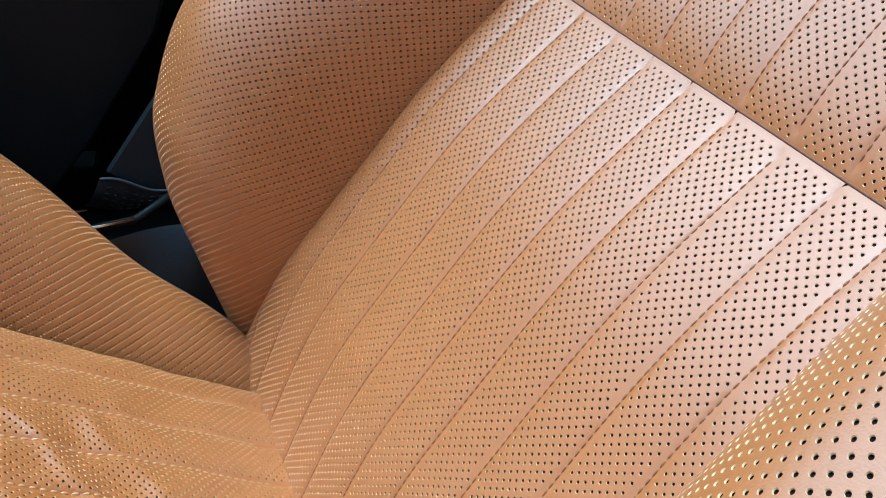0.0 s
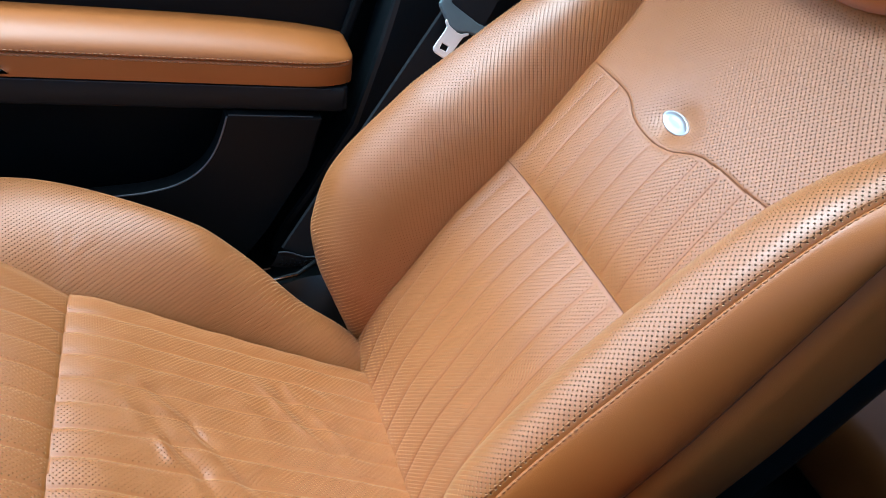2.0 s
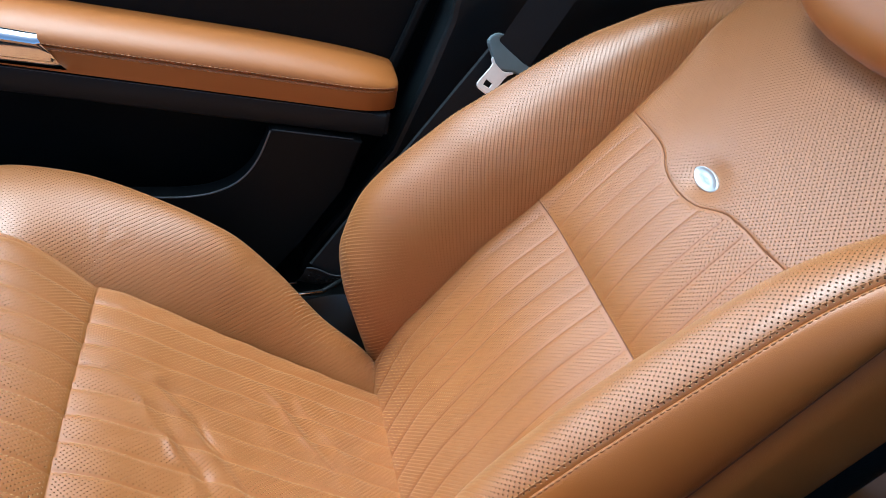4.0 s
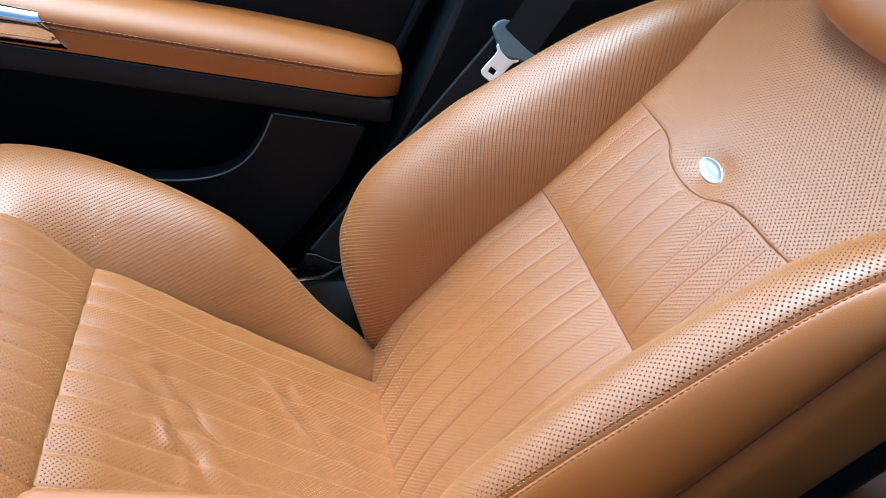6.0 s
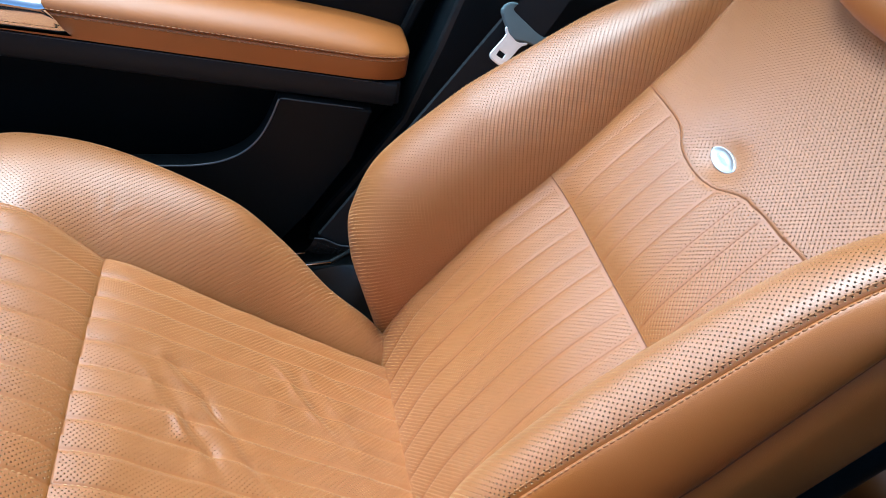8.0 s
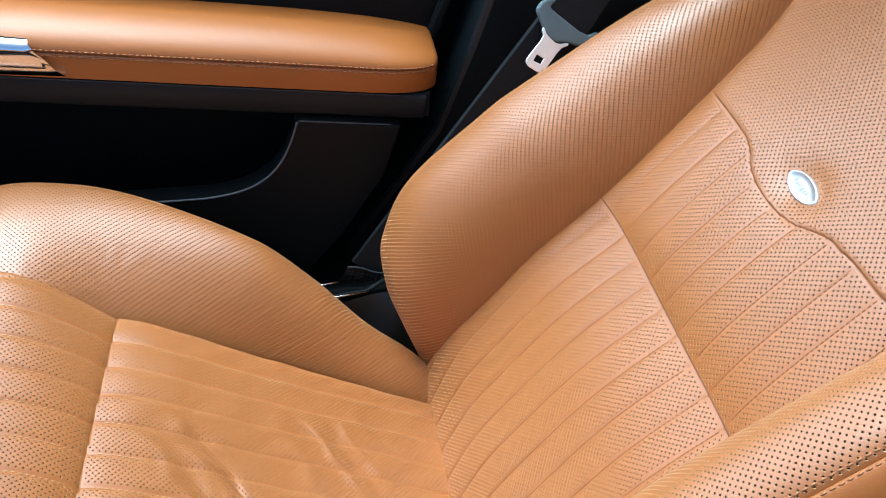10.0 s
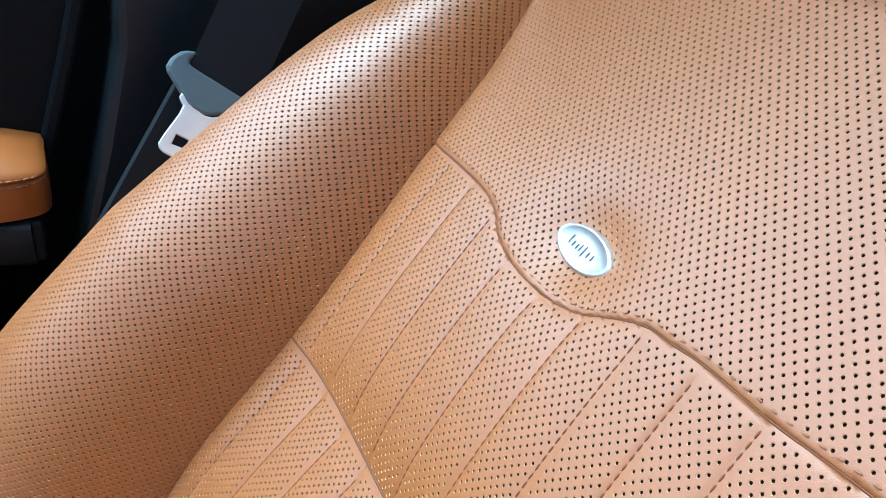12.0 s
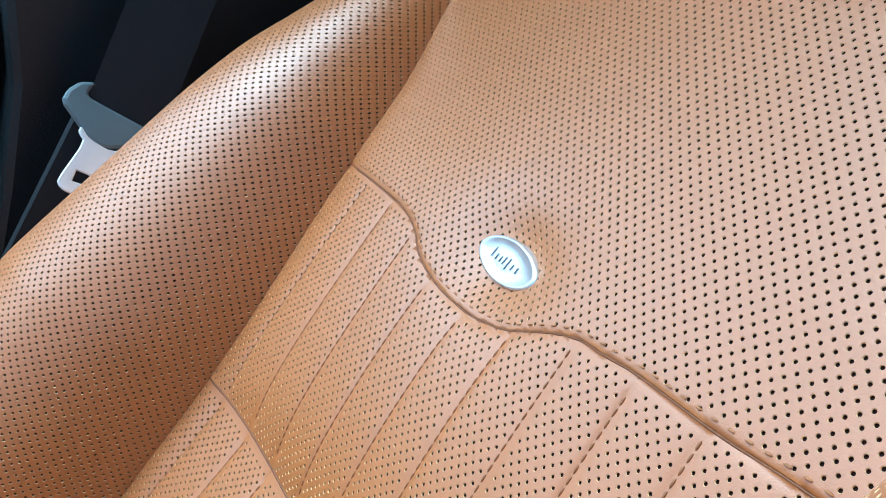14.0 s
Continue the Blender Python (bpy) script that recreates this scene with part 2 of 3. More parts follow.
    layer = me.attributes.new("custom_normal", "FLOAT_VECTOR", "POINT")
    layer.data.foreach_set("vector", N.astype(np.float32).ravel())
    ob = new(name, me)
    ob.parent = parent
    return tagged(ob, label) if label else ob


def bm_object(name, bm, mat, parent=None, label="", smooth=True):
    me = bpy.data.meshes.new(name)
    bm.normal_update()
    bm.to_mesh(me)
    bm.free()
    me.materials.append(mat)
    me.polygons.foreach_set("use_smooth", [smooth] * len(me.polygons))
    ob = new(name, me)
    if parent is not None:
        ob.parent = parent
    if label:
        tagged(ob, label)
    return ob


def tube(name, pts, r, mat, parent, label="", sides=8):
    """A round cord along points."""
    pts = [Vector(p) for p in pts]
    verts, faces = [], []
    for i, p in enumerate(pts):
        d = (pts[min(i + 1, len(pts) - 1)] - pts[max(i - 1, 0)]).normalized()
        a = d.orthogonal().normalized() if i == 0 else (a - d * a.dot(d)).normalized()
        b = d.cross(a)
        for k in range(sides):
            w = 2 * math.pi * k / sides
            verts.append(p + r * (math.cos(w) * a + math.sin(w) * b))
    for i in range(len(pts) - 1):
        for k in range(sides):
            faces.append((i * sides + k, i * sides + (k + 1) % sides, (i + 1) * sides + (k + 1) % sides, (i + 1) * sides + k))
    faces += [tuple(range(sides))[::-1], tuple((len(pts) - 1) * sides + k for k in range(sides))]
    return link_mesh(name, verts, faces, mat, parent, label)


def stitches(name, pts, parent, step=0.0055, length=0.0036, r=0.0006, mat=None, label=""):
    """Single thread stitches along a line, in one mesh."""
    pts = [Vector(p) for p in pts]
    runs = [0.0]
    for a, b in zip(pts, pts[1:]):
        runs.append(runs[-1] + (b - a).length)

    def at(s):
        for i in range(len(pts) - 1):
            if runs[i + 1] >= s:
                return pts[i].lerp(pts[i + 1], (s - runs[i]) / max(1e-9, runs[i + 1] - runs[i]))
        return pts[-1]
    verts, faces = [], []
    s = step / 2
    while s + length < runs[-1]:
        a, b = at(s), at(s + length)
        d = (b - a).normalized()
        n = d.orthogonal().normalized()
        o = d.cross(n)
        base = len(verts)
        for f, k in ((0.0, 0.35), (0.25, 1.0), (0.75, 1.0), (1.0, 0.35)):
            c = a.lerp(b, f)
            for w in range(5):
                q = 2 * math.pi * w / 5
                verts.append(c + r * k * (math.cos(q) * n + math.sin(q) * o))
        for i in range(3):
            for w in range(5):
                faces.append((base + i * 5 + w, base + i * 5 + (w + 1) % 5, base + (i + 1) * 5 + (w + 1) % 5, base + (i + 1) * 5 + w))
        faces += [tuple(base + w for w in range(5))[::-1], tuple(base + 15 + w for w in range(5))]
        s += step
    ob = link_mesh(name, verts, faces, mat or THREAD, parent, label)
    return tagged(ob, kind="stuff")


def box(name, lo, hi, mat, parent=None, label="", bevel=0.004, segments=3):
    bm = bmesh.new()
    bmesh.ops.create_cube(bm, size=1)
    for v in bm.verts:
        v.co = Vector([lo[i] + (v.co[i] + 0.5) * (hi[i] - lo[i]) for i in range(3)])
    if bevel:
        bmesh.ops.bevel(bm, geom=bm.edges[:], offset=bevel, segments=segments, profile=0.5, affect="EDGES")
    return bm_object(name, bm, mat, parent, label, smooth=False)


def prism(name, outline, lo, hi, axis, mat, parent=None, label="", bevel=0.003):
    """A flat outline pushed to a thickness along an axis."""
    bm = bmesh.new()
    other = [i for i in range(3) if i != axis]
    vs = []
    for p in outline:
        c = [0, 0, 0]
        c[other[0]], c[other[1]], c[axis] = p[0], p[1], lo
        vs.append(bm.verts.new(c))
    f = bm.faces.new(vs)
    out = bmesh.ops.extrude_face_region(bm, geom=[f])
    for g in out["geom"]:
        if isinstance(g, bmesh.types.BMVert):
            g.co[axis] = hi
    bmesh.ops.recalc_face_normals(bm, faces=bm.faces[:])
    if bevel:
        edges = [e for e in bm.edges if len(e.link_faces) == 2 and e.calc_face_angle() > 0.9]
        bmesh.ops.bevel(bm, geom=edges, offset=bevel, segments=2, profile=0.5, affect="EDGES")
    return bm_object(name, bm, mat, parent, label, smooth=False)


# ---- car body: plain shell that closes the place, its openings sized to shape the light ----
def structure(ob, label):
    return tagged(ob, label, kind="structure")


# ground outside is never in view; added to bounce daylight upwards
structure(box("ground", (-40, -40, -0.95), (40, 40, -0.90), GROUND, bevel=0), "unseen grey ground outside the car, added to bounce light")
structure(box("floor", (-1.6, -1.1, -0.55), (1.6, 0.50, -0.47), CARPET, bevel=0), "black carpeted car floor")
# roof never in view: it blocks light, and its opening is made up
roof = []
for lo, hi in (((0.06, -1.05), (1.5, 0.48)), ((-0.42, -1.05), (0.06, -0.60)), ((-0.42, 0.46), (0.06, 0.48))):
    roof += [(lo[0], lo[1]), (hi[0], lo[1]), (hi[0], hi[1]), (lo[0], hi[1])]
structure(link_mesh("ceiling", [(x, y, z) for z in (0.66, 0.70) for x, y in roof],
                    [tuple(4 * k + i for i in (3, 2, 1, 0)) for k in range(3)] + [tuple(12 + 4 * k + i for i in range(4)) for k in range(3)]
                    + [(4 * k + i, 4 * k + (i + 1) % 4, 12 + 4 * k + (i + 1) % 4, 12 + 4 * k + i) for k in range(3) for i in range(4)], LINER, smooth=False),
          "unseen light grey roof slab, cut open above the seat for light")
structure(box("wall_front", (-1.6, -1.1, -0.47), (-1.25, 0.50, 0.12), BLACK_PLASTIC, bevel=0.02), "plain black dashboard wall")
structure(box("wall_rear", (1.5, -1.1, -0.47), (1.6, 0.50, 0.25), BLACK_PLASTIC, bevel=0), "plain black rear wall")
# never in view: the upright part blocks daylight, the gaps admit it
structure(prism("wall_window_side", [(-1.3, -0.47), (1.5, -0.47), (1.5, 0.20), (0.34, 0.20), (0.34, 0.66), (-0.02, 0.66), (-0.058, 0.20), (-1.3, 0.20)], 0.505, 0.53, 1, BLACK_PLASTIC, bevel=0), "unseen plain black outer wall, its openings cut for the light")
# unseen as well; its height sets how much side light comes in
structure(box("wall_driver_side", (-1.3, -1.10, -0.47), (1.5, -1.07, 0.24), BLACK_PLASTIC, bevel=0), "unseen plain black wall that limits light from the driver side")

# ---- the seat ----
# Backrest frame: s runs up the back, n points forward out of it.
DS, DN = Vector((0.53, 0, 0.848)), Vector((-0.848, 0, 0.53))
PITCH = 0.0303
SHIFT = -0.0016


def back(s, y, n):
    n = n - 0.05 * y * np.clip(s / 0.13, 0, 1.4)
    return s * DS.x + n * DN.x, y, s * DS.z + n * DN.z


HALF_S = [-0.34, -0.303, -0.2, -0.1, 0.0, 0.131, 0.185, 0.25, 0.34]
half_near = curve(HALF_S, [0.212, 0.206, 0.184, 0.168, 0.161, 0.168, 0.178, 0.198, 0.210])
half_far = curve(HALF_S, [0.213, 0.2015, 0.167, 0.157, 0.1545, 0.169, 0.183, 0.199, 0.207])
edge_rise = curve(HALF_S, [0.0, 0.002, 0.012, 0.013, 0.007, 0.004, 0.003, 0.005, 0.0])


def half(s, y):
    """Half the width of the middle panel, on the window side (y > 0) and on the console side."""
    return np.where(np.asarray(y) > 0, half_far(s), half_near(s))


base_n = curve([-0.34, -0.303, -0.2, -0.1, 0.0, 0.131, 0.185, 0.26, 0.34], [-0.035, -0.017, 0.004, 0.006, 0.0, -0.010, -0.019, -0.032, -0.050])
CREST_S = [-0.345, -0.31, -0.27, -0.235, -0.19, -0.125, -0.03, 0.06, 0.15, 0.21, 0.30, 0.345]
crest_near = curve(CREST_S, [-0.06, -0.012, 0.042, 0.080, 0.112, 0.132, 0.118, 0.090, 0.056, 0.022, -0.035, -0.068])
crest_far = curve(CREST_S, [-0.059, -0.018, 0.034, 0.0767, 0.110, 0.1256, 0.1084, 0.0843, 0.0567, 0.023, -0.0553, -0.067])
out_far = curve([-0.34, -0.2, -0.05, 0.1, 0.34], [0.2455, 0.264, 0.2653, 0.265, 0.260])


def fan(s):
    """The channels spread with the panel towards the bottom."""
    return 1 + 0.42 * np.where(s < 0, half_near(s) / half_near(0.0) - 1, 0)


wave = curve([-0.21, -0.137, -0.109, -0.077, -0.060, -0.049, -0.0385, -0.026, -0.0115, 0.000, 0.0155, 0.030, 0.050, 0.0615, 0.0735, 0.0865, 0.1035, 0.130, 0.21],
             [0.147, 0.1435, 0.1412, 0.1403, 0.1385, 0.1375, 0.1345, 0.1290, 0.1223, 0.1193, 0.1170, 0.1169, 0.1192, 0.1223, 0.1283, 0.1318, 0.1333, 0.1330, 0.130])


def pillow(y, shift, depth, first):
    """Sewn channels: full between the stitch lines, pulled down on them."""
    f = (y - shift) / PITCH + first
    f = f - np.floor(f)
    return -depth * (0.7 * np.abs(2 * f - 1) ** 5 + 0.3 * np.abs(2 * f - 1) ** 24)


def back_panel(s, y):
    w = half(s, y)
    e = np.clip(w - np.abs(y), 0, 1)
    n = base_n(s) + 0.006 * (1 - (y / w) ** 2) + edge_rise(s) * np.clip(np.abs(y) / w, 0, 1) ** 3
    n = n - 0.003 * np.exp(-e / 0.005)
    lower = s < 0
    n = n + np.where(lower, -0.011 * np.clip(1 + s / 0.13, 0, 1) ** 2, -0.011 * np.exp(-np.abs(s) / 0.022)) * (1 - np.exp(-e / 0.025))
    below = np.clip(wave(y) - s, -1, 1)
    fluted = (s < wave(y) + 1e-6)
    fade = np.clip(e / 0.012, 0, 1)
    n = n + np.where(fluted, pillow(y / fan(s), SHIFT, np.where(s < 0, 0.0012, 0.0010), 0.5) * fade * np.clip(np.abs(s) / 0.007, 0.2, 1) * np.clip(below / 0.007, 0.15, 1), 0)
    n = n - np.where(below > 0, 0.0013 * np.exp(-np.abs(below) / 0.0024), 0.0008 * np.exp(-np.abs(below) / 0.0014))
    r2 = ((y - 0.0125) / 0.022) ** 2 + ((s - 0.1415) / 0.016) ** 2
    return n - 0.0075 * np.exp(-r2 / 1.5) - 0.003 * np.exp(-r2 / 5)


seat = tagged(new("passenger_seat"), "tan perforated leather car seat with sewn flutes and badge", "car seat")
seat.location = (0, 0, 0)
lines = [SHIFT + (k + 0.5) * PITCH for k in range(-4, 4)]


def back_pleats(s0, s1, top):
    for i in range(len(lines) + 1):
        def clamp(y, q):
            q = np.clip(q, s0, top)
            y = np.clip(y, -half_near(q) if i == 0 else lines[i - 1] * fan(q), half_far(q) if i == len(lines) else lines[i] * fan(q))
            return y, np.minimum(q, s1(y))
        wide = 0.215 if i in (0, len(lines)) else 0
        y0 = (lines[i - 1] if i else -wide)
        y1 = (lines[i] if i < len(lines) else wide)
        perforated("pleat", lambda y, q: back(q, y, back_panel(q, y)), clamp, (min(y0, y0 * 1.2), s0), (max(y1, y1 * 1.2), top), seat, flip=True)


back_pleats(-0.335, lambda y: 0 * y - 1e-5, -1e-5)
back_pleats(0.0, wave, 0.15)


def upper_clamp(y, q):
    q = np.clip(q, 0.10, 0.335)
    y = np.clip(y, -half_near(q), half_far(q))
    return y, np.maximum(q, wave(y) + 2e-6)


perforated("upper_panel", lambda y, q: back(q, y, back_panel(q, y)), upper_clamp, (-0.21, 0.10), (0.21, 0.335), seat, "flat perforated leather panel round the badge", flip=True)


def rolled(section, a0, a1, s0, s1, ref, across=1.0):
    """The net of a rolled surface: place and clamp by true arc length across and along the crest."""
    av, sv = np.linspace(a0, a1, 220), np.linspace(s0, s1, 160)
    A, S = np.meshgrid(av, sv, indexing="ij")
    P = np.stack(section(A, S), -1)
    arc = np.concatenate([np.zeros((1, len(sv))), np.cumsum(np.linalg.norm(np.diff(P, axis=0), axis=-1), 0)], 0)
    arc = arc - np.array([np.interp(ref, av, arc[:, k]) for k in range(len(sv))])[None]
    arc = arc / across
    crest_line = np.stack(section(np.full_like(sv, ref), sv), -1)
    length = np.concatenate([[0.0], np.cumsum(np.linalg.norm(np.diff(crest_line, axis=0), axis=-1))])
    qs = np.linspace(arc.min(), arc.max(), 260)
    table = np.stack([np.interp(qs, arc[:, k], av) for k in range(len(sv))], 1)

    def find(q, s):
        i = np.clip((q - qs[0]) / (qs[1] - qs[0]), 0, len(qs) - 1.001)
        k = np.clip((s - s0) / (sv[1] - sv[0]), 0, len(sv) - 1.001)
        i0, k0 = i.astype(int), k.astype(int)
        fi, fk = i - i0, k - k0
        return (table[i0, k0] * (1 - fi) + table[i0 + 1, k0] * fi) * (1 - fk) + (table[i0, k0 + 1] * (1 - fi) + table[i0 + 1, k0 + 1] * fi) * fk

    def clamp(q, b):
        b = np.clip(b, 0, length[-1])
        k = np.interp(b, length, np.arange(len(sv)))
        return np.clip(q, np.interp(k, np.arange(len(sv)), arc[0]), np.interp(k, np.arange(len(sv)), arc[-1])), b

    def place(q, b):
        s = np.interp(b, length, sv)
        return section(find(q, s), s)
    return place, clamp, (qs[0], 0.0), (qs[-1], length[-1])


OUT = 0.243


SEW = 1.36


def bolster_section(a, s, side):
    """a from 0 in the groove over 1 at the crest to 1.45 at the sewn edge."""
    w = half_near(s) - 0.013 if side < 0 else half_far(s)
    ng = base_n(s) - 0.045
    h = crest_near(s) if side < 0 else crest_far(s)
    by = np.maximum((OUT if side < 0 else out_far(s)) - 0.030 - w, 0.008)
    t = np.clip(a, 0, 1) * math.pi / 2
    y = w - 0.004 + (by + 0.004) * (0.95 * (1 - np.cos(t)) ** (1.4 if side < 0 else 1.45) + 0.05 * np.clip(a, 0, 1))
    n = ng + (h - ng) * np.sin(t) ** 0.95
    b = np.clip(a - 1, 0, 1) * math.pi / 2
    y = y + 0.030 * np.sin(b)
    n = n - 0.042 * (1 - np.cos(b)) - 0.0022 * np.exp((np.minimum(a, SEW) - SEW) / 0.03)
    return back(s, side * y, n)


for side in (1, -1):
    sv = np.linspace(-0.342, 0.342, 130)
    bol = perforated("bolster", *rolled(lambda U, V: bolster_section(U, V, side), 0.0, SEW, -0.342, 0.342, 1.0, 1.04), seat, "padded side bolster in perforated leather", flip=side > 0)

    def rim(ds, k):
        """Points on the sewn edge, ds beyond it."""
        return [bolster_section(np.array(SEW + ds), np.array(s), side) for s in np.linspace(-0.33, 0.33, 160)]

    def flank(U, V):
        x0, y0, z0 = bolster_section(np.full_like(U, SEW), V, side)
        s0 = x0 * DS.x + z0 * DS.z
        n0 = x0 * DN.x + z0 * DN.z + 0.05 * y0 * np.clip(V / 0.13, 0, 1.4)
        n0 = n0 + 0.0022 * (1 - np.exp(-U / 0.04))
        seam = np.minimum(0.026 - 0.17 * V, n0 - 0.02)
        n = n0 + (seam - n0) * (0.30 * U + 0.70 * (1 - np.cos(U * math.pi / 2)) ** 0.9)
        outer = OUT if side < 0 else out_far(V)
        y = np.abs(y0) + (outer + 0.010 - np.abs(y0)) * np.sin(U * math.pi / 2) - 0.008 * U ** 8
        return back(s0, side * y, n)
    sheet("side_panel", flank, np.linspace(0, 1, 24), sv, SMOOTH, seat, "smooth tan leather side panel", flip=side < 0)

    def rear(U, V):
        seam = np.minimum(0.026 - 0.17 * V, crest_near(V) - 0.035)
        n1 = -0.095 - 0.21 * np.clip(V - 0.02, -0.3, 1)
        n1 = np.minimum(n1, seam - 0.03)
        n = seam + 0.002 + (n1 - seam) * U
        y = (OUT if side < 0 else out_far(V)) - 0.003 + 0.010 * np.sin(np.clip(U * 4, 0, 1) * math.pi / 2) - 0.02 * U ** 3
        return back(V, side * y, n)
    sheet("side_panel", rear, np.linspace(0, 1, 24), sv, SMOOTH, seat, "smooth tan leather side panel", flip=side < 0)
    tube("seam", [flank(np.array(1.0), np.array(v)) for v in np.linspace(-0.30, 0.33, 90)], 0.0010, DARK_SEAM, seat, "dark sewn seam along the side panel")
    stitches("stitching", rim(-0.075, 0), bol, step=0.0052, length=0.0038, r=0.0008)
    outer_row = [flank(np.array(0.050), np.array(v)) for v in np.linspace(-0.33, 0.33, 160)]
    stitches("stitching", outer_row, bol, step=0.0052, length=0.0038, r=0.0008)

# back shell
def shell(U, V):
    n1 = -0.097 - 0.21 * np.clip(V - 0.02, -0.3, 1)
    n1 = np.minimum(n1, crest_near(V) - 0.067)
    a = np.abs(U)
    y = np.sign(U) * (0.228 + 0.006 * np.sin(np.clip((1 - a) / 0.15, 0, 1) * math.pi)) * np.where(a > 0.85, 1, a / 0.85)
    n = n1 - 0.05 * np.sin(np.clip((1 - a) / 0.3, 0, 1) * math.pi / 2)
    return back(V, y, n)


sheet("back_shell", shell, np.linspace(-1, 1, 80), np.linspace(-0.342, 0.342, 60), BLACK_PLASTIC, seat, "black grained plastic back shell", flip=True)

# welt and stitching along the wave, stitching in the channels and the straight seam
ys = np.linspace(-0.155, 0.155, 140)
welt = tube("welt", [back(wave(y) - 0.0005, y, back_panel(wave(y), y) - 0.0001) for y in ys], 0.00042, DARK_SEAM, seat, "narrow sewn welt under the badge")
stitches("stitching", [back(wave(y) + 0.0025, y, back_panel(wave(y) + 0.003, y) + 0.0002) for y in ys], welt, step=0.0062, length=0.0026, r=0.00045)
# the straight seam's dark line is groove shade, laid in as a cord
tube("seam", [back(0.0, y, back_panel(np.array(-1e-6), np.array(y)) + 0.0001) for y in np.linspace(-0.156, 0.156, 90)], 0.0006, DARK_SEAM, seat, "sewn seam across the backrest, its groove shade in brown")
for y in lines + [lines[0] - PITCH, lines[-1] + PITCH]:
    for s0, s1 in ((-0.32, -0.006), (0.006, wave(y) - 0.004)):
        ss = [s for s in np.linspace(s0, s1, 80) if half(s, y) > abs(y) * fan(s) + 0.008]
        if len(ss) > 8:
            stitches("stitching", [back(s, y * fan(s), back_panel(np.array(s), np.array(y * fan(s))) + 0.0002) for s in ss], seat, step=0.0042, length=0.0031, r=0.0005, mat=FLUTE_THREAD)

# badge
def badge():
    n0 = float(back_panel(np.array(0.1415), np.array(0.0125))) + 0.0026
    centre = Vector(back(0.1415, 0.0125, n0))

    def at(u, v, h):
        return centre + Vector((0, -1, 0)) * u + DS * v + DN * h
    verts, faces = [], []
    rings = ((1.0, -0.002), (1.0, 0.0014), (0.955, 0.0024), (0.87, 0.0026), (0.84, 0.0021), (0.4, 0.0025), (0.001, 0.0026))
    k = 48
    for f, h in rings:
        for i in range(k):
            w = 2 * math.pi * i / k
            c, q = math.cos(w), math.sin(w)
            verts.append(at(0.0202 * f * c, 0.0090 * f * math.copysign(abs(q) ** 1.16, q), h))
    for r in range(len(rings) - 1):
        for i in range(k):
            faces.append((r * k + i, r * k + (i + 1) % k, (r + 1) * k + (i + 1) % k, (r + 1) * k + i))
    plate = link_mesh("badge", verts, faces, STEEL, seat, "oval brushed metal badge with dark engraved strokes")
    for i, (u, tall) in enumerate(((-0.0088, 1.5), (-0.0058, 0.9), (-0.003, 0.9), (-0.0006, 1.2), (0.002, 1.3), (0.0052, 0.9), (0.0083, 0.9))):
        v0, v1 = -0.0018 - (0.0012 if i == 4 else 0), -0.0018 + 0.0030 * tall
        pts = [at(u + dx + 0.25 * v, v, 0.00275 + d) for d in (0, 0.0001) for dx, v in ((-0.00026, v0), (0.00026, v0), (0.00026, v1), (-0.00026, v1))]
        link_mesh("engraved_bar", pts, [(0, 1, 2, 3), (4, 5, 6, 7), (0, 1, 5, 4), (1, 2, 6, 5), (2, 3, 7, 6), (3, 0, 4, 7)], INK, plate, smooth=False)


badge()


# head restraint: a rounded pad on two posts
def pad(name, centre, size, axes, mat, parent, label, power=2.6, nu=48, nv=28):
    def place(U, V):
        def sp(v, p):
            return np.sign(v) * np.abs(v) ** (2 / p)
        a = sp(np.cos(V), power) * sp(np.cos(U), power) * size[0]
        b = sp(np.cos(V), power) * sp(np.sin(U), power) * size[1]
        c = sp(np.sin(V), power) * size[2]
        out = [centre[i] + a * axes[0][i] + b * axes[1][i] + c * axes[2][i] for i in range(3)]
        return out
    return sheet(name, place, np.linspace(-math.pi, math.pi, nu), np.linspace(-math.pi / 2, math.pi / 2, nv), mat, parent, label)


pad("head_restraint", back(0.388, 0.0, -0.014), (0.135, 0.095, 0.040), (Vector((0, 1, 0)), DS, DN), SMOOTH, seat, "rounded tan leather head restraint")
for y in (-0.07, 0.07):
    tube("post", [back(s, y, -0.075 + 0.05 * (s - 0.26) / 0.1) for s in (0.26, 0.30, 0.36)], 0.006, CHROME, seat, "chrome head restraint post", 12)

# ---- cushion ----
edge_z = curve([-0.70, -0.685, -0.65, -0.60, -0.53, -0.451, -0.321, -0.15, -0.10], [-0.30, -0.15, -0.073, -0.046, -0.058, -0.096, -0.174, -0.273, -0.30])
TOP_X = [-0.70, -0.685, -0.65, -0.60, -0.54, -0.488, -0.408, -0.32, -0.268, -0.21, -0.156, -0.10]
top_near = curve(TOP_X, [-0.30, -0.15, -0.070, -0.036, -0.032, -0.039, -0.074, -0.134, -0.189, -0.262, -0.317, -0.35])
top_far = curve(TOP_X, [-0.30, -0.15, -0.066, -0.0559, -0.0447, -0.0506, -0.068, -0.0975, -0.140, -0.2031, -0.2474, -0.330])
wide_far = curve([-0.7, -0.5, -0.3, -0.1], [0.3132, 0.3150, 0.2596, 0.2088])
groove_far = curve([-0.7, -0.45, -0.1], [0.1796, 0.1622, 0.1478])
lift_far = curve([-0.70, -0.65, -0.60, -0.53, -0.451, -0.321, -0.15, -0.10], [0.003, 0.011, 0.025, 0.026, 0.010, 0.012, 0.018, 0.022])
WC, CPITCH = 0.170, 0.0318


TWIST = 0.06


def seam_x(y):
    return -0.4555 + 0.05 * y


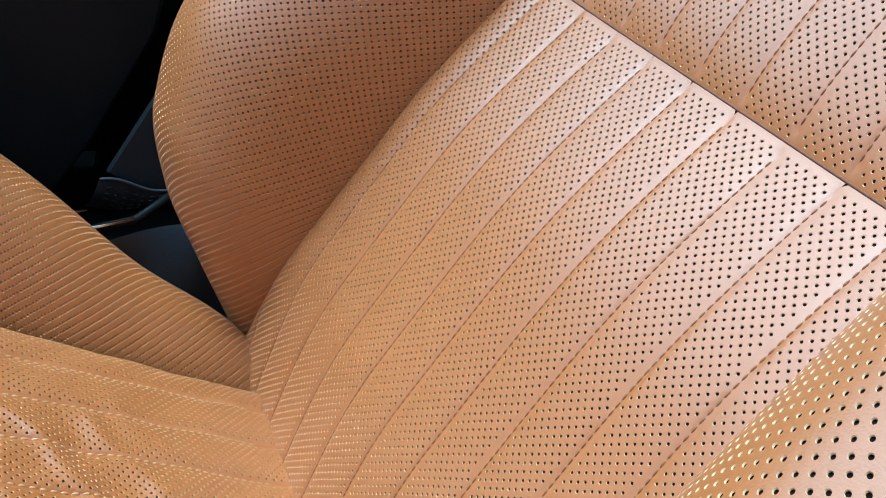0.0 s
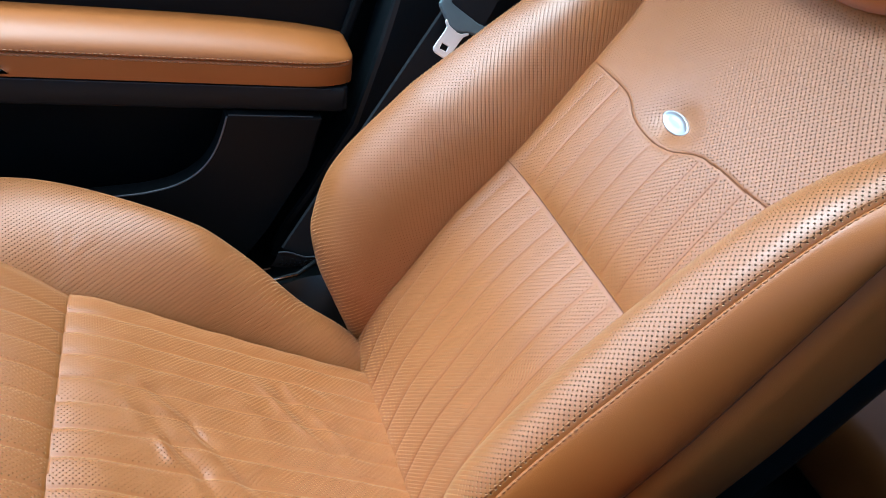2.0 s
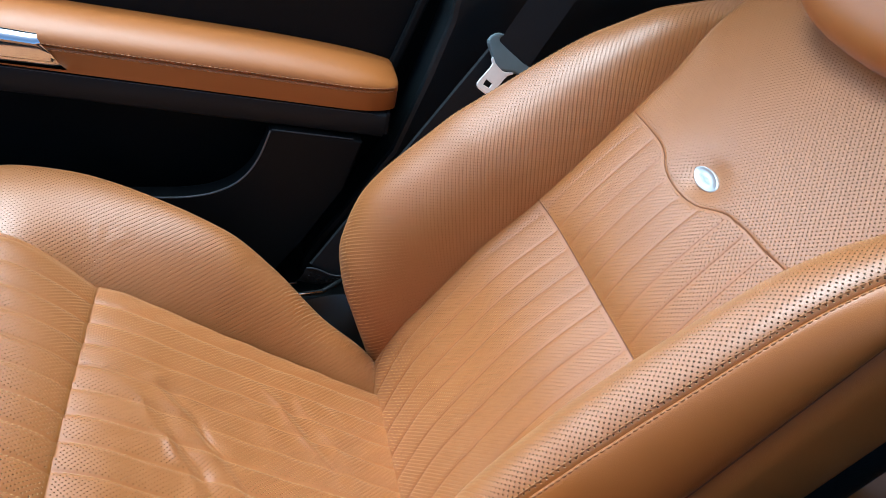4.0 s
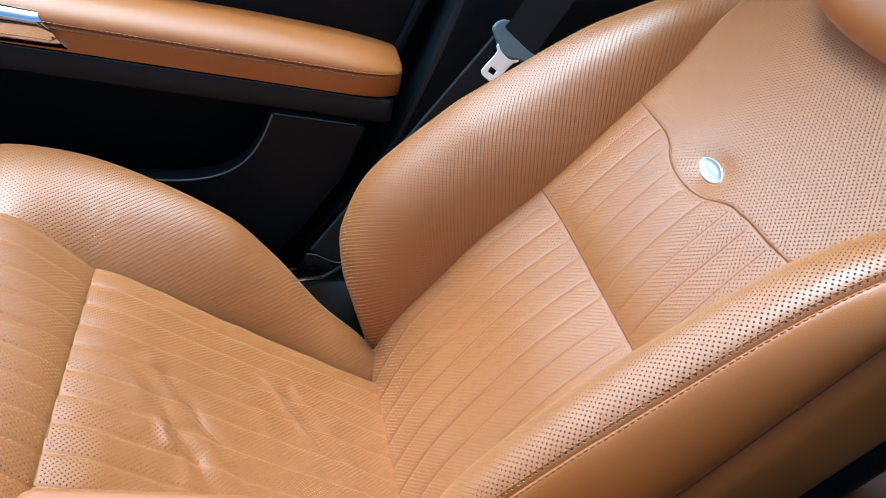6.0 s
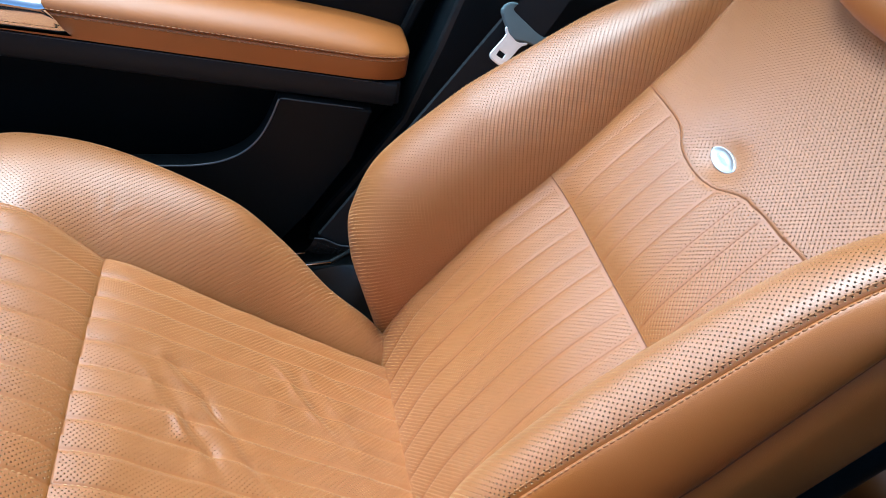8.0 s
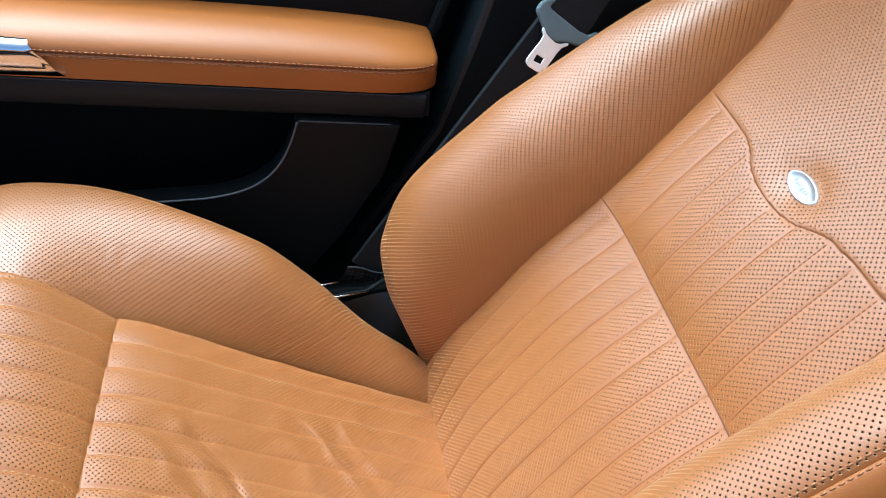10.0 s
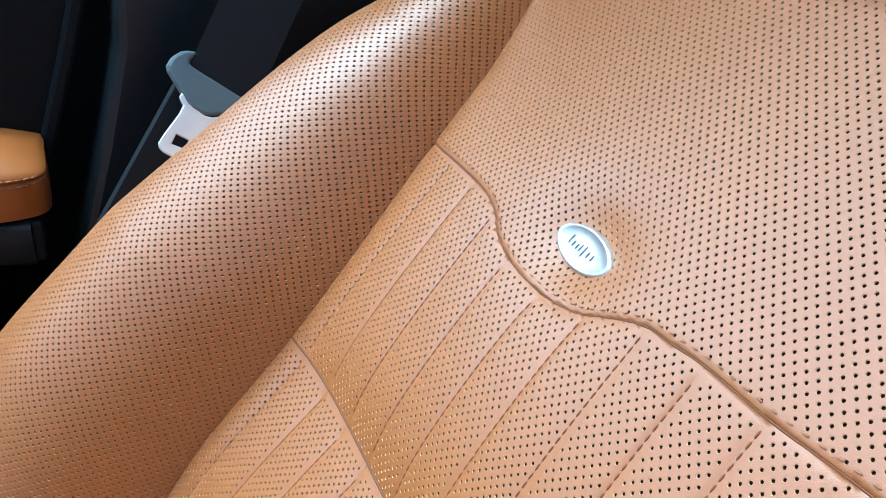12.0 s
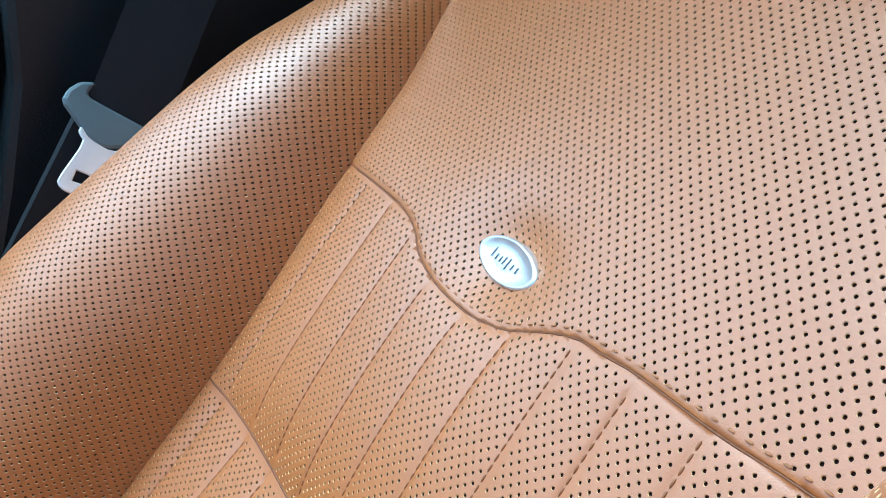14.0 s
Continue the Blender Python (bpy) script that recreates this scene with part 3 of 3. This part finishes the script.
def ridge(x, y, x0, y0, x1, y1, high, wide):
    """A soft crease from one point to another."""
    dx, dy = x1 - x0, y1 - y0
    l2 = dx * dx + dy * dy
    t = ((x - x0) * dx + (y - y0) * dy) / l2
    d = ((x - x0) * dy - (y - y0) * dx) / math.sqrt(l2)
    d = d + 0.0035 * np.sin(7 * t + 90 * x0) + 0.0015 * np.sin(150 * x + 110 * y)
    wide = wide * (1.45 + 0.4 * np.sin(3 * t + 50 * y0))
    return 1.15 * high * np.exp(-(d / wide) ** 2) * np.exp(-(np.clip(np.abs(t - 0.5) - 0.42, 0, 9) / 0.28) ** 2)


CREASES = ((-0.392, 0.040, -0.352, -0.020, 0.0022, 0.0060), (-0.362, -0.012, -0.318, -0.070, 0.0026, 0.0065), (-0.378, 0.036, -0.342, -0.014, -0.0018, 0.0055), (-0.350, -0.010, -0.300, -0.072, -0.0020, 0.0060),
           (-0.402, 0.004, -0.375, -0.045, 0.0020, 0.0055), (-0.374, -0.040, -0.348, -0.092, 0.0022, 0.0060), (-0.366, -0.030, -0.338, -0.085, -0.0016, 0.0050), (-0.330, -0.050, -0.292, -0.110, 0.0014, 0.0070),
           (-0.284, 0.082, -0.250, 0.028, 0.0018, 0.0060), (-0.262, 0.052, -0.230, 0.000, 0.0018, 0.0060), (-0.268, 0.082, -0.236, 0.030, -0.0016, 0.0055), (-0.252, 0.090, -0.215, 0.030, 0.0016, 0.0060),
           (-0.235, 0.100, -0.200, 0.050, 0.0014, 0.0060), (-0.308, 0.066, -0.280, 0.010, 0.0012, 0.0070), (-0.222, 0.04, -0.196, -0.03, 0.0012, 0.0065), (-0.240, 0.0, -0.205, -0.07, 0.0012, 0.0070))


def seat_panel(x, y):
    w = np.where(np.asarray(y) > 0, groove_far(x), WC)
    e = np.clip(w - np.abs(y), 0, 1)
    SEAM = seam_x(y)
    z = edge_z(x) - TWIST * y + 0.010 * (1 - (y / w) ** 2) + lift_far(x) * np.clip((y + 0.04) / (w + 0.04), 0, 1) ** 2 - 0.005 * np.exp(-e / 0.006)
    z = z + np.where(x > SEAM, -0.007 * np.clip(1 - (x - SEAM) / 0.045, 0, 1) ** 2, -0.011 * np.exp(-np.abs(x - SEAM) / 0.016))
    f = y / CPITCH
    f = f - np.floor(f)
    z = z + -0.0026 * (0.8 * np.abs(2 * f - 1) ** 4 + 0.2 * np.abs(2 * f - 1) ** 20) * np.clip(e / 0.012, 0, 1)
    for c in CREASES:
        z = z + ridge(x, y, *c)
    worn = np.clip((x - SEAM) / 0.06, 0, 1)
    z = z + worn * 0.0007 * np.sin(61 * x + 38 * y + 2.2 * np.sin(33 * y)) * np.sin(47 * y - 29 * x + 1.0) + worn * 0.0004 * np.sin(150 * x - 90 * y + 2 * np.sin(70 * y))
    return z


seams = [k * CPITCH for k in range(-4, 5)]
RUN = 1.12
for front in (False, True):
    for i in range(len(seams) + 1):
        lo = -WC if i == 0 else seams[i - 1]
        hi = WC if i == len(seams) else seams[i]

        def clamp(y, b):
            x = b / RUN
            y = np.clip(y, lo, groove_far(np.clip(x, -0.66, -0.12)) if i == len(seams) else hi)
            return y, RUN * (np.clip(x, -0.66, seam_x(y) - 1e-6) if front else np.clip(x, seam_x(y) + 1e-6, -0.12))
        perforated("pleat", lambda y, b: (b / RUN, y, seat_panel(b / RUN, y)), clamp, (lo, RUN * (-0.66 if front else -0.48)), (hi + (0.012 if i == len(seams) else 0.0), RUN * (-0.43 if front else -0.12)), seat, flip=True)
for y in seams:
    for x0, x1 in ((-0.64, seam_x(y) - 0.008), (seam_x(y) + 0.006, -0.16)):
        xs = np.linspace(x0, x1, 90)
        stitches("stitching", [(x, y, float(seat_panel(np.array(x), np.array(y))) + 0.0004) for x in xs], seat, step=0.0048, length=0.0032, r=0.0007, mat=PALE_THREAD)

COUT = 0.298
for side in (1, -1):
    def cushion_bolster(U, V):
        wc, cout = (WC + 0 * V, COUT + 0 * V) if side < 0 else (groove_far(V), wide_far(V))
        zg = edge_z(V) - 0.03 - side * TWIST * wc + (lift_far(V) if side > 0 else 0.0)
        h = top_near(V) if side < 0 else top_far(V)
        t = np.clip(U, 0, 1) * math.pi / 2
        y = wc + (cout - 0.028 - wc) * (0.5 * (1 - np.cos(t)) + 0.5 * np.clip(U, 0, 1))
        z = zg + (h - zg) * np.sin(t) ** 1.1
        b = np.clip(U - 1, 0, 1) * math.pi / 2
        for x1, y1, tall in ((-0.474, 0.208, 0.00018), (-0.452, 0.222, 0.00022), (-0.428, 0.214, 0.00018)):
            z = z + ridge(V, y, -0.446, 0.180, x1, y1, tall, 0.0045) - ridge(V, y, -0.438, 0.182, x1 + 0.009, y1, tall, 0.0045)
        return V, side * (y + 0.028 * np.sin(b)), z - 0.05 * (1 - np.cos(b))
    xv = np.linspace(-0.66, -0.12, 110)
    if side > 0:
        perforated("bolster", *rolled(cushion_bolster, 0.0, 1.75, -0.66, -0.12, 1.0), seat, "padded cushion side bolster in perforated leather", flip=True)
    else:
        sheet("bolster", cushion_bolster, np.linspace(0, 1.75, 56), xv, PERFORATED, seat, "padded cushion side bolster in perforated leather", uv=lambda U, V: (0.175 + 0.10 * U, V * 1.12))

    def skirt(U, V):
        x, y, z = cushion_bolster(np.full_like(U, 1.75), V)
        return x, y + side * 0.004 * np.sin(U * math.pi), z + (np.minimum(-0.36, z - 0.02) - z) * U
    sheet("side_skirt", skirt, np.linspace(0, 1, 8), xv, SMOOTH, seat, "smooth leather cushion side", flip=side > 0)
base = box("seat_base", (-0.66, -0.25, -0.47), (0.02, 0.25, -0.34), BLACK_PLASTIC, seat, "black plastic seat base", 0.01)

# ---- passenger door ----
door = tagged(new("door_1"), "closed black car door with tan leather armrest", "door", kind="structure")
EDGE_LINE = [(-0.058, 0.20), (-0.092, 0.09), (-0.122, 0.0), (-0.150, -0.09), (-0.195, -0.17), (-0.27, -0.26), (-0.34, -0.46)]
prism("inner_panel", [(-1.25, -0.46), (-1.25, 0.20)] + EDGE_LINE, 0.425, 0.47, 1, BLACK_PLASTIC, door, "black grained upper door panel", 0.008)


def rest_z(x):
    return 0.042 - 0.106 * (x + 0.485)


XE = -0.120


def arm(U, V):
    """U round the section from the lower front edge over the top, V along the door."""
    x = V
    k = np.sqrt(np.clip(1 - (np.clip(x - (XE - 0.075), 0, 0.075) / 0.075) ** 2.4, 0, 1))
    yf = 0.333 + 0.030 * (1 - k)
    ang = np.clip((U - 0.36) / 0.64, 0, 1) * math.pi / 2
    low = np.clip(U / 0.36, 0, 1)
    y = yf + 0.003 * (1 - low) ** 2 + 0.052 * (1 - np.cos(ang)) + np.clip(U - 1, 0, 1) * 0.06
    droop = np.clip((x - (XE - 0.20)) / 0.20, 0, 1) ** 2.2
    z = rest_z(x) + 0.028 * low + 0.0245 * np.sin(ang) * (0.35 + 0.65 * k) * (1 - 0.36 * droop) - 0.012 * np.clip(U - 1, 0, 1)
    y = y + 0.0028 * np.exp(-((U - 0.36) / 0.016) ** 2)
    return x, y, z


xa = np.concatenate([np.linspace(-1.22, -0.20, 60), np.linspace(-0.195, XE, 30)])
rest = sheet("armrest", arm, np.concatenate([np.linspace(0, 0.31, 10), np.linspace(0.32, 0.40, 13), np.linspace(0.42, 1, 30), np.linspace(1.1, 2, 8)]), xa, SMOOTH, door, "tan leather padded armrest with twin stitched seam", flip=True)
for du in (-0.042, 0.036):
    pts = []
    for x in np.linspace(-0.62, XE - 0.006, 120):
        p = arm(np.array(0.36 + du), np.array(x))
        pts.append((p[0], p[1] - 0.0003, p[2]))
    stitches("stitching", pts, rest, step=0.0056, length=0.0044, r=0.0008)

# end cap of the armrest
def cap(U, V):
    x, y, z = arm(U, np.full_like(U, XE))
    return x + 0 * y, y + (0.43 - y) * V, z + (rest_z(XE) + 0.012 - z) * V * 0.3


sheet("armrest_end", cap, np.linspace(0, 2, 30), np.linspace(0, 1, 4), SMOOTH, rest)


def rail(U, V):
    h = np.array([0.0, 0.0, 0.0012, 0.0035, 0.030, 0.034, 0.034])[U.astype(int)]
    d = np.array([0.43, 0.344, 0.341, 0.3395, 0.345, 0.349, 0.43])[U.astype(int)]
    return V, d, rest_z(V) - 0.003 - h


sheet("trim_rail", rail, np.arange(7), np.linspace(-1.22, -0.135, 40), RAIL_TRIM, door, "dark satin trim strip below the armrest")
box("rail_end", (-0.137, 0.348, rest_z(-0.135) - 0.035), (-0.128, 0.43, rest_z(-0.135) - 0.004), RAIL_TRIM, door, "", 0.003)

# the strip's top highlight, laid on as a thin grey cord
tube("rail_highlight", [(x, 0.3400, rest_z(x) - 0.0042) for x in np.linspace(-1.2, -0.150, 40)], 0.0008, SOFT_EDGE, door, "highlight on the trim strip's top edge, drawn as a grey cord")
tube("panel_edge", [(x, 0.4235, 0.0686 - 0.116 * (x + 0.357) - 0.05 * max(0.0, x + 0.40)) for x in np.linspace(-1.2, -0.30, 30)], 0.0011, SOFT_EDGE, door, "narrow edge of the upper door panel")

# map pocket: raised lower panel with a swept opening edge
sweep = [(-0.270, -0.022), (-0.277, -0.045), (-0.287, -0.068), (-0.302, -0.088), (-0.322, -0.102), (-0.345, -0.110), (-0.375, -0.114), (-0.45, -0.116), (-0.60, -0.116), (-1.2, -0.110)]
knots = np.array(sweep)
run = np.concatenate([[0], np.cumsum(np.hypot(*np.diff(knots, axis=0).T))])
fine_run = np.concatenate([np.linspace(0, run[6], 40), np.linspace(run[6], run[-1], 8)[1:]])
sx, sz = curve(run, knots[:, 0]), curve(run, knots[:, 1])
sweep = [(float(sx(r)), float(sz(r))) for r in fine_run]
prism("map_pocket", [(-1.2, -0.46), (-0.38, -0.46), (-0.30, -0.28), (-0.225, -0.18), (-0.178, -0.10), (-0.160, -0.034)] + [(-0.262, -0.020)] + sweep, 0.338, 0.365, 1, BLACK_TRIM, door, "black map pocket panel with a swept edge", 0.0025)
tube("pocket_lip_highlight", [(x, 0.3385, z) for x, z in sweep], 0.0012, LIP, door, "thin map pocket lip, its highlight put into the pale grey")

# the pocket's top edge catches light: a grey cord paints that line
tube("pocket_highlight", [(x, 0.3384, -0.0205 - 0.105 * (x + 0.268)) for x in np.linspace(-0.268, -0.172, 14)], 0.0008, SOFT_EDGE, door, "highlight on the map pocket's top edge, drawn as a grey cord")

# chrome pull at the front end of the armrest
def pull(U, V):
    i = U.astype(int)
    up = np.array([0.004, 0.004, 0.014, 0.022, 0.032, 0.038, 0.040, 0.038])[i]
    out = np.array([0.36, 0.330, 0.3265, 0.3285, 0.3265, 0.331, 0.338, 0.36])[i]
    x = V + (0.024 - up) * 0.75 * np.clip((V + 0.56) / 0.06, 0, 1)
    return x, out, rest_z(V) + up


handle = sheet("door_pull", pull, np.arange(8), np.linspace(-0.95, -0.497, 60), CHROME, door, "polished chrome door pull", flip=True)

# ---- pillar and seat belt ----
FRONT = [(-0.222, -0.258), (-0.216, -0.232), (-0.196, -0.196), (-0.168, -0.155), (-0.114, -0.065), (-0.082, 0.04), (-0.064, 0.110)]
pillar = structure(prism("wall_pillar", FRONT + [(-0.02, 0.66), (0.09, 0.66), (0.12, 0.20), (0.42, 0.18), (0.42, -0.262)], 0.376, 0.44, 1, BLACK_VINYL, bevel=0.007), "black soft-skinned door pillar trim")
structure(prism("trim", [(-0.070, 0.20), (-0.104, 0.09), (-0.134, 0.0), (-0.162, -0.09), (-0.150, -0.09), (-0.122, 0.0), (-0.092, 0.09), (-0.058, 0.20)][::-1], 0.412, 0.4245, 1, BLACK_TRIM, bevel=0.003), "black rubber door seal")
belt = tagged(new("seat_belt"), "black webbing seat belt with grey tongue hanging", "seat belt")


def ribbon(name, a, b, across, width, parent, label, sag=0.0, thick=0.0012):
    a, b, across = Vector(a), Vector(b), Vector(across).normalized()
    d = (b - a).normalized()
    across = (across - d * across.dot(d)).normalized()
    out = d.cross(across)
    verts, faces = [], []
    n = 24
    for i in range(n + 1):
        t = i / n
        c = a.lerp(b, t) + out * (sag * math.sin(math.pi * t))
        for u, h in ((-0.5, -1), (-0.46, 1), (0.46, 1), (0.5, -1)):
            verts.append(c + across * (u * width) + out * (h * thick))
    for i in range(n):
        for k in range(4):
            faces.append((i * 4 + k, i * 4 + (k + 1) % 4, (i + 1) * 4 + (k + 1) % 4, (i + 1) * 4 + k))
    return link_mesh(name, verts, faces, WEBBING, parent, label, smooth=False)


TONGUE = Vector((-0.0169, 0.2966, 0.0965))
BELT_UP = Vector((0.26, 0.368, 0.58))
ANCHOR = Vector((-0.199, 0.2860, -0.190))
up = (BELT_UP - TONGUE).normalized()
lean = (up + Vector((0, 0.4, 0))).normalized()
side_dir = Vector((0.80, -0.15, -0.60))
across = (side_dir - lean * side_dir.dot(lean)).normalized()
facing = lean.cross(across)
ribbon("webbing", TONGUE + across * 0.0055 + lean * 0.009, BELT_UP, side_dir, 0.047, belt, "black woven strap running up to the pillar")
ribbon("webbing", TONGUE + across * 0.004 + lean * 0.004 + Vector((0, 0.006, 0)), ANCHOR, (0.82, -0.1, -0.5), 0.050, belt, "black woven strap running down to the anchor bar")


def tongue():
    def solid(name, outline, hole, thick, mat, label, lift):
        """A stamped plate: an outline with an opening, pushed to a thickness and eased at the edges."""
        bm = bmesh.new()

        def spot(p, h):
            return TONGUE + across * p[0] + lean * p[1] - facing * (lift + h)
        edges = []
        for loop in (outline, hole):
            vs = [bm.verts.new(spot(p, thick)) for p in loop]
            edges += [bm.edges.new((vs[i], vs[(i + 1) % len(vs)])) for i in range(len(vs))]
        bmesh.ops.triangle_fill(bm, edges=edges, use_beauty=True)
        flat = bm.faces[:]
        out = bmesh.ops.extrude_face_region(bm, geom=flat)
        bmesh.ops.translate(bm, verts=[g for g in out["geom"] if isinstance(g, bmesh.types.BMVert)], vec=facing * (2 * thick))
        bmesh.ops.recalc_face_normals(bm, faces=bm.faces[:])
        rims = [e for e in bm.edges if len(e.link_faces) == 2 and 0.9 < e.calc_face_angle(0) < 2.2 and abs((e.verts[0].co - e.verts[1].co).normalized().dot(facing)) < 0.5]
        bmesh.ops.bevel(bm, geom=rims, offset=thick * 0.6, segments=2, profile=0.5, affect="EDGES")
        return bm_object(name, bm, mat, belt, label, smooth=False)

    def soft(loop, near=0.18):
        """Rounds the corners of an outline."""
        out = []
        for i, p in enumerate(loop):
            a, b = loop[i - 1], loop[(i + 1) % len(loop)]
            out += [(p[0] + near * (a[0] - p[0]), p[1] + near * (a[1] - p[1])), (p[0] + near * (b[0] - p[0]), p[1] + near * (b[1] - p[1]))]
        return out
    solid("tongue_head", soft([(-0.0312, 0.0058), (-0.0300, 0.0135), (-0.0246, 0.0207), (-0.0132, 0.0242), (-0.0180, 0.0186), (-0.0187, 0.0145), (-0.0159, 0.0128), (0.0280, 0.0059), (0.0389, 0.0157), (0.0402, 0.0102),
                               (0.0333, -0.0021), (0.0240, -0.0063), (0.0110, -0.0085), (-0.0004, -0.0136), (-0.0103, -0.0115), (-0.0205, -0.0030)]), [], 0.0034, GREY_PLASTIC, "grey plastic hooked slide of the belt tongue", 0.001)
    solid("tongue_plate", soft([(-0.0172, -0.0048), (-0.0112, -0.0105), (0.0026, -0.0138), (0.0140, -0.0076), (0.0146, -0.0102), (0.0083, -0.0158), (0.0017, -0.0410), (-0.0004, -0.0446), (-0.0040, -0.0460), (-0.0160, -0.0450), (-0.0196, -0.0430), (-0.0212, -0.0395),
                                (-0.0133, -0.0133), (-0.0180, -0.0086)]), [(-0.0126, -0.0311), (-0.0041, -0.0318), (-0.0049, -0.0379), (-0.0134, -0.0380)], 0.0012, ZINC, "bright steel latch plate with square hole", 0.0026)


tongue()


def loop_fold(U, V):
    """The doubled end of the strap round the anchor bar; U across, V from the upper edge down and under."""
    x = -0.2250 + 0.062 * U - 0.010 * V * (1 - U)
    z = -0.1780 - 0.018 * U - 0.026 * V * (1 - 0.45 * U) + 0.002 * np.sin(9 * U + 2 * V)
    return x, 0.2815 + 0.006 * V ** 3 - 0.002 * np.sin(V * math.pi), z


folded = sheet("folded_end", loop_fold, np.linspace(0, 1, 30), np.linspace(0, 1, 14), WEBBING, belt, "strap end folded and sewn with dark thread", flip=True)
tube("hem", [(x, y - 0.0012, z) for x, y, z in (loop_fold(np.array(u), np.array(0.0)) for u in np.linspace(0, 1, 24))], 0.0011, HEM, folded)
for k in range(4):
    row = [loop_fold(np.array(u), np.array(0.26 + 0.17 * k)) for u in np.linspace(0.06, 0.95 - 0.06 * k, 26)]
    stitches("stitching", [(x, y - 0.0008, z) for x, y, z in row], folded, step=0.0058, length=0.0036, r=0.0008, mat=BLACK_TRIM)
for name, y, pts in (("anchor_bar", 0.2845, ((-0.330, -0.2150), (-0.255, -0.2062), (-0.2345, -0.2030))), ("anchor_rail", 0.2620, ((-0.330, -0.2150), (-0.243, -0.2050), (-0.206, -0.2000)))):
    tube(name, [(x, y, z) for x, z in pts], 0.0013, CHROME, belt, "thin chrome bar of the belt anchor", 10)
tube("anchor_sleeve", [(-0.330, 0.2655, -0.2185), (-0.243, 0.2655, -0.2082), (-0.206, 0.2655, -0.2030), (-0.182, 0.2680, -0.1880)], 0.0030, BLACK_TRIM, belt, "black sleeve behind the anchor bar", 10)

# ---- between seat and sill ----
sill = tagged(new("sill_plate"), "black plastic door sill beside the seat", "sill plate")
box("sill_body", (-1.2, 0.335, -0.44), (0.42, 0.50, -0.268), BLACK_TRIM, sill, "black sill", 0.006)

def fold(U, V):
    x = -0.40 + 0.34 * U
    y = 0.272 - 0.045 * V
    z = -0.2225 + 0.115 * (x + 0.243) * (x < -0.15) - 0.12 * V ** 1.2 + 0.004 * np.sin(16 * U + 4 * V) * V + 0.003 * np.sin(41 * U - 7 * V) * V
    return x, y + 0.003 * np.sin(23 * U + 6 * V), z


flap = sheet("side_cover", fold, np.linspace(0, 1, 90), np.linspace(0, 1, 30), BLACK_VINYL, seat, "creased black vinyl cover of the seat rail")

# ---- centre console armrest ----
console = tagged(new("console_armrest"), "tan leather split armrest lid on centre console", "console")
box("console_body", (-1.2, -0.50, -0.47), (-0.05, -0.305, -0.03), BLACK_PLASTIC, console, "black console body", 0.01)
lid_z = curve([-0.85, -0.434, -0.362, -0.258, -0.188, -0.11, -0.03], [0.136, 0.120, 0.111, 0.090, 0.067, 0.043, 0.012])


def lid(x0, x1):
    def place(U, V):
        x = x0 + (x1 - x0) * V
        end = np.minimum(np.minimum(x - x0, x1 - x), 0.012) / 0.012
        drop = 0.012 * (1 - np.sqrt(np.clip(1 - (1 - end) ** 2, 0, 1)))
        ang = np.clip(U, 0, 1) * math.pi / 2
        y = -0.290 - 0.016 * (1 - np.sin(math.pi / 2 - ang)) - np.clip(U - 1, 0, 1) * 0.215
        z = lid_z(x) - 0.003 - 0.016 * (1 - np.sin(ang)) - np.clip(-U, 0, 1) * 0.055 - drop
        return x, y, z
    v = np.concatenate([np.linspace(0, 0.04, 8), np.linspace(0.06, 0.94, 40), np.linspace(0.96, 1, 8)])
    sheet("lid", place, np.concatenate([[-1, -0.5], np.linspace(0, 1, 10), [1.3, 1.7, 2]]), v, SMOOTH, console, "padded tan leather lid")


lid(-0.427, -0.035)
lid(-0.80, -0.4335)

# ---- rear bench ----
bench = tagged(new("rear_seat"), "tan perforated leather rear bench seat", "rear seat")
pad("cushion", (0.82, -0.02, -0.36), (0.42, 0.44, 0.085), (Vector((1, 0, 0)), Vector((0, 1, 0)), Vector((0.1, 0, 1))), SMOOTH, bench, "rounded tan leather rear cushion", 5)
box("backrest", (1.15, -0.95, -0.35), (1.35, 0.45, 0.35), SMOOTH, bench, "tan leather rear backrest", 0.05)
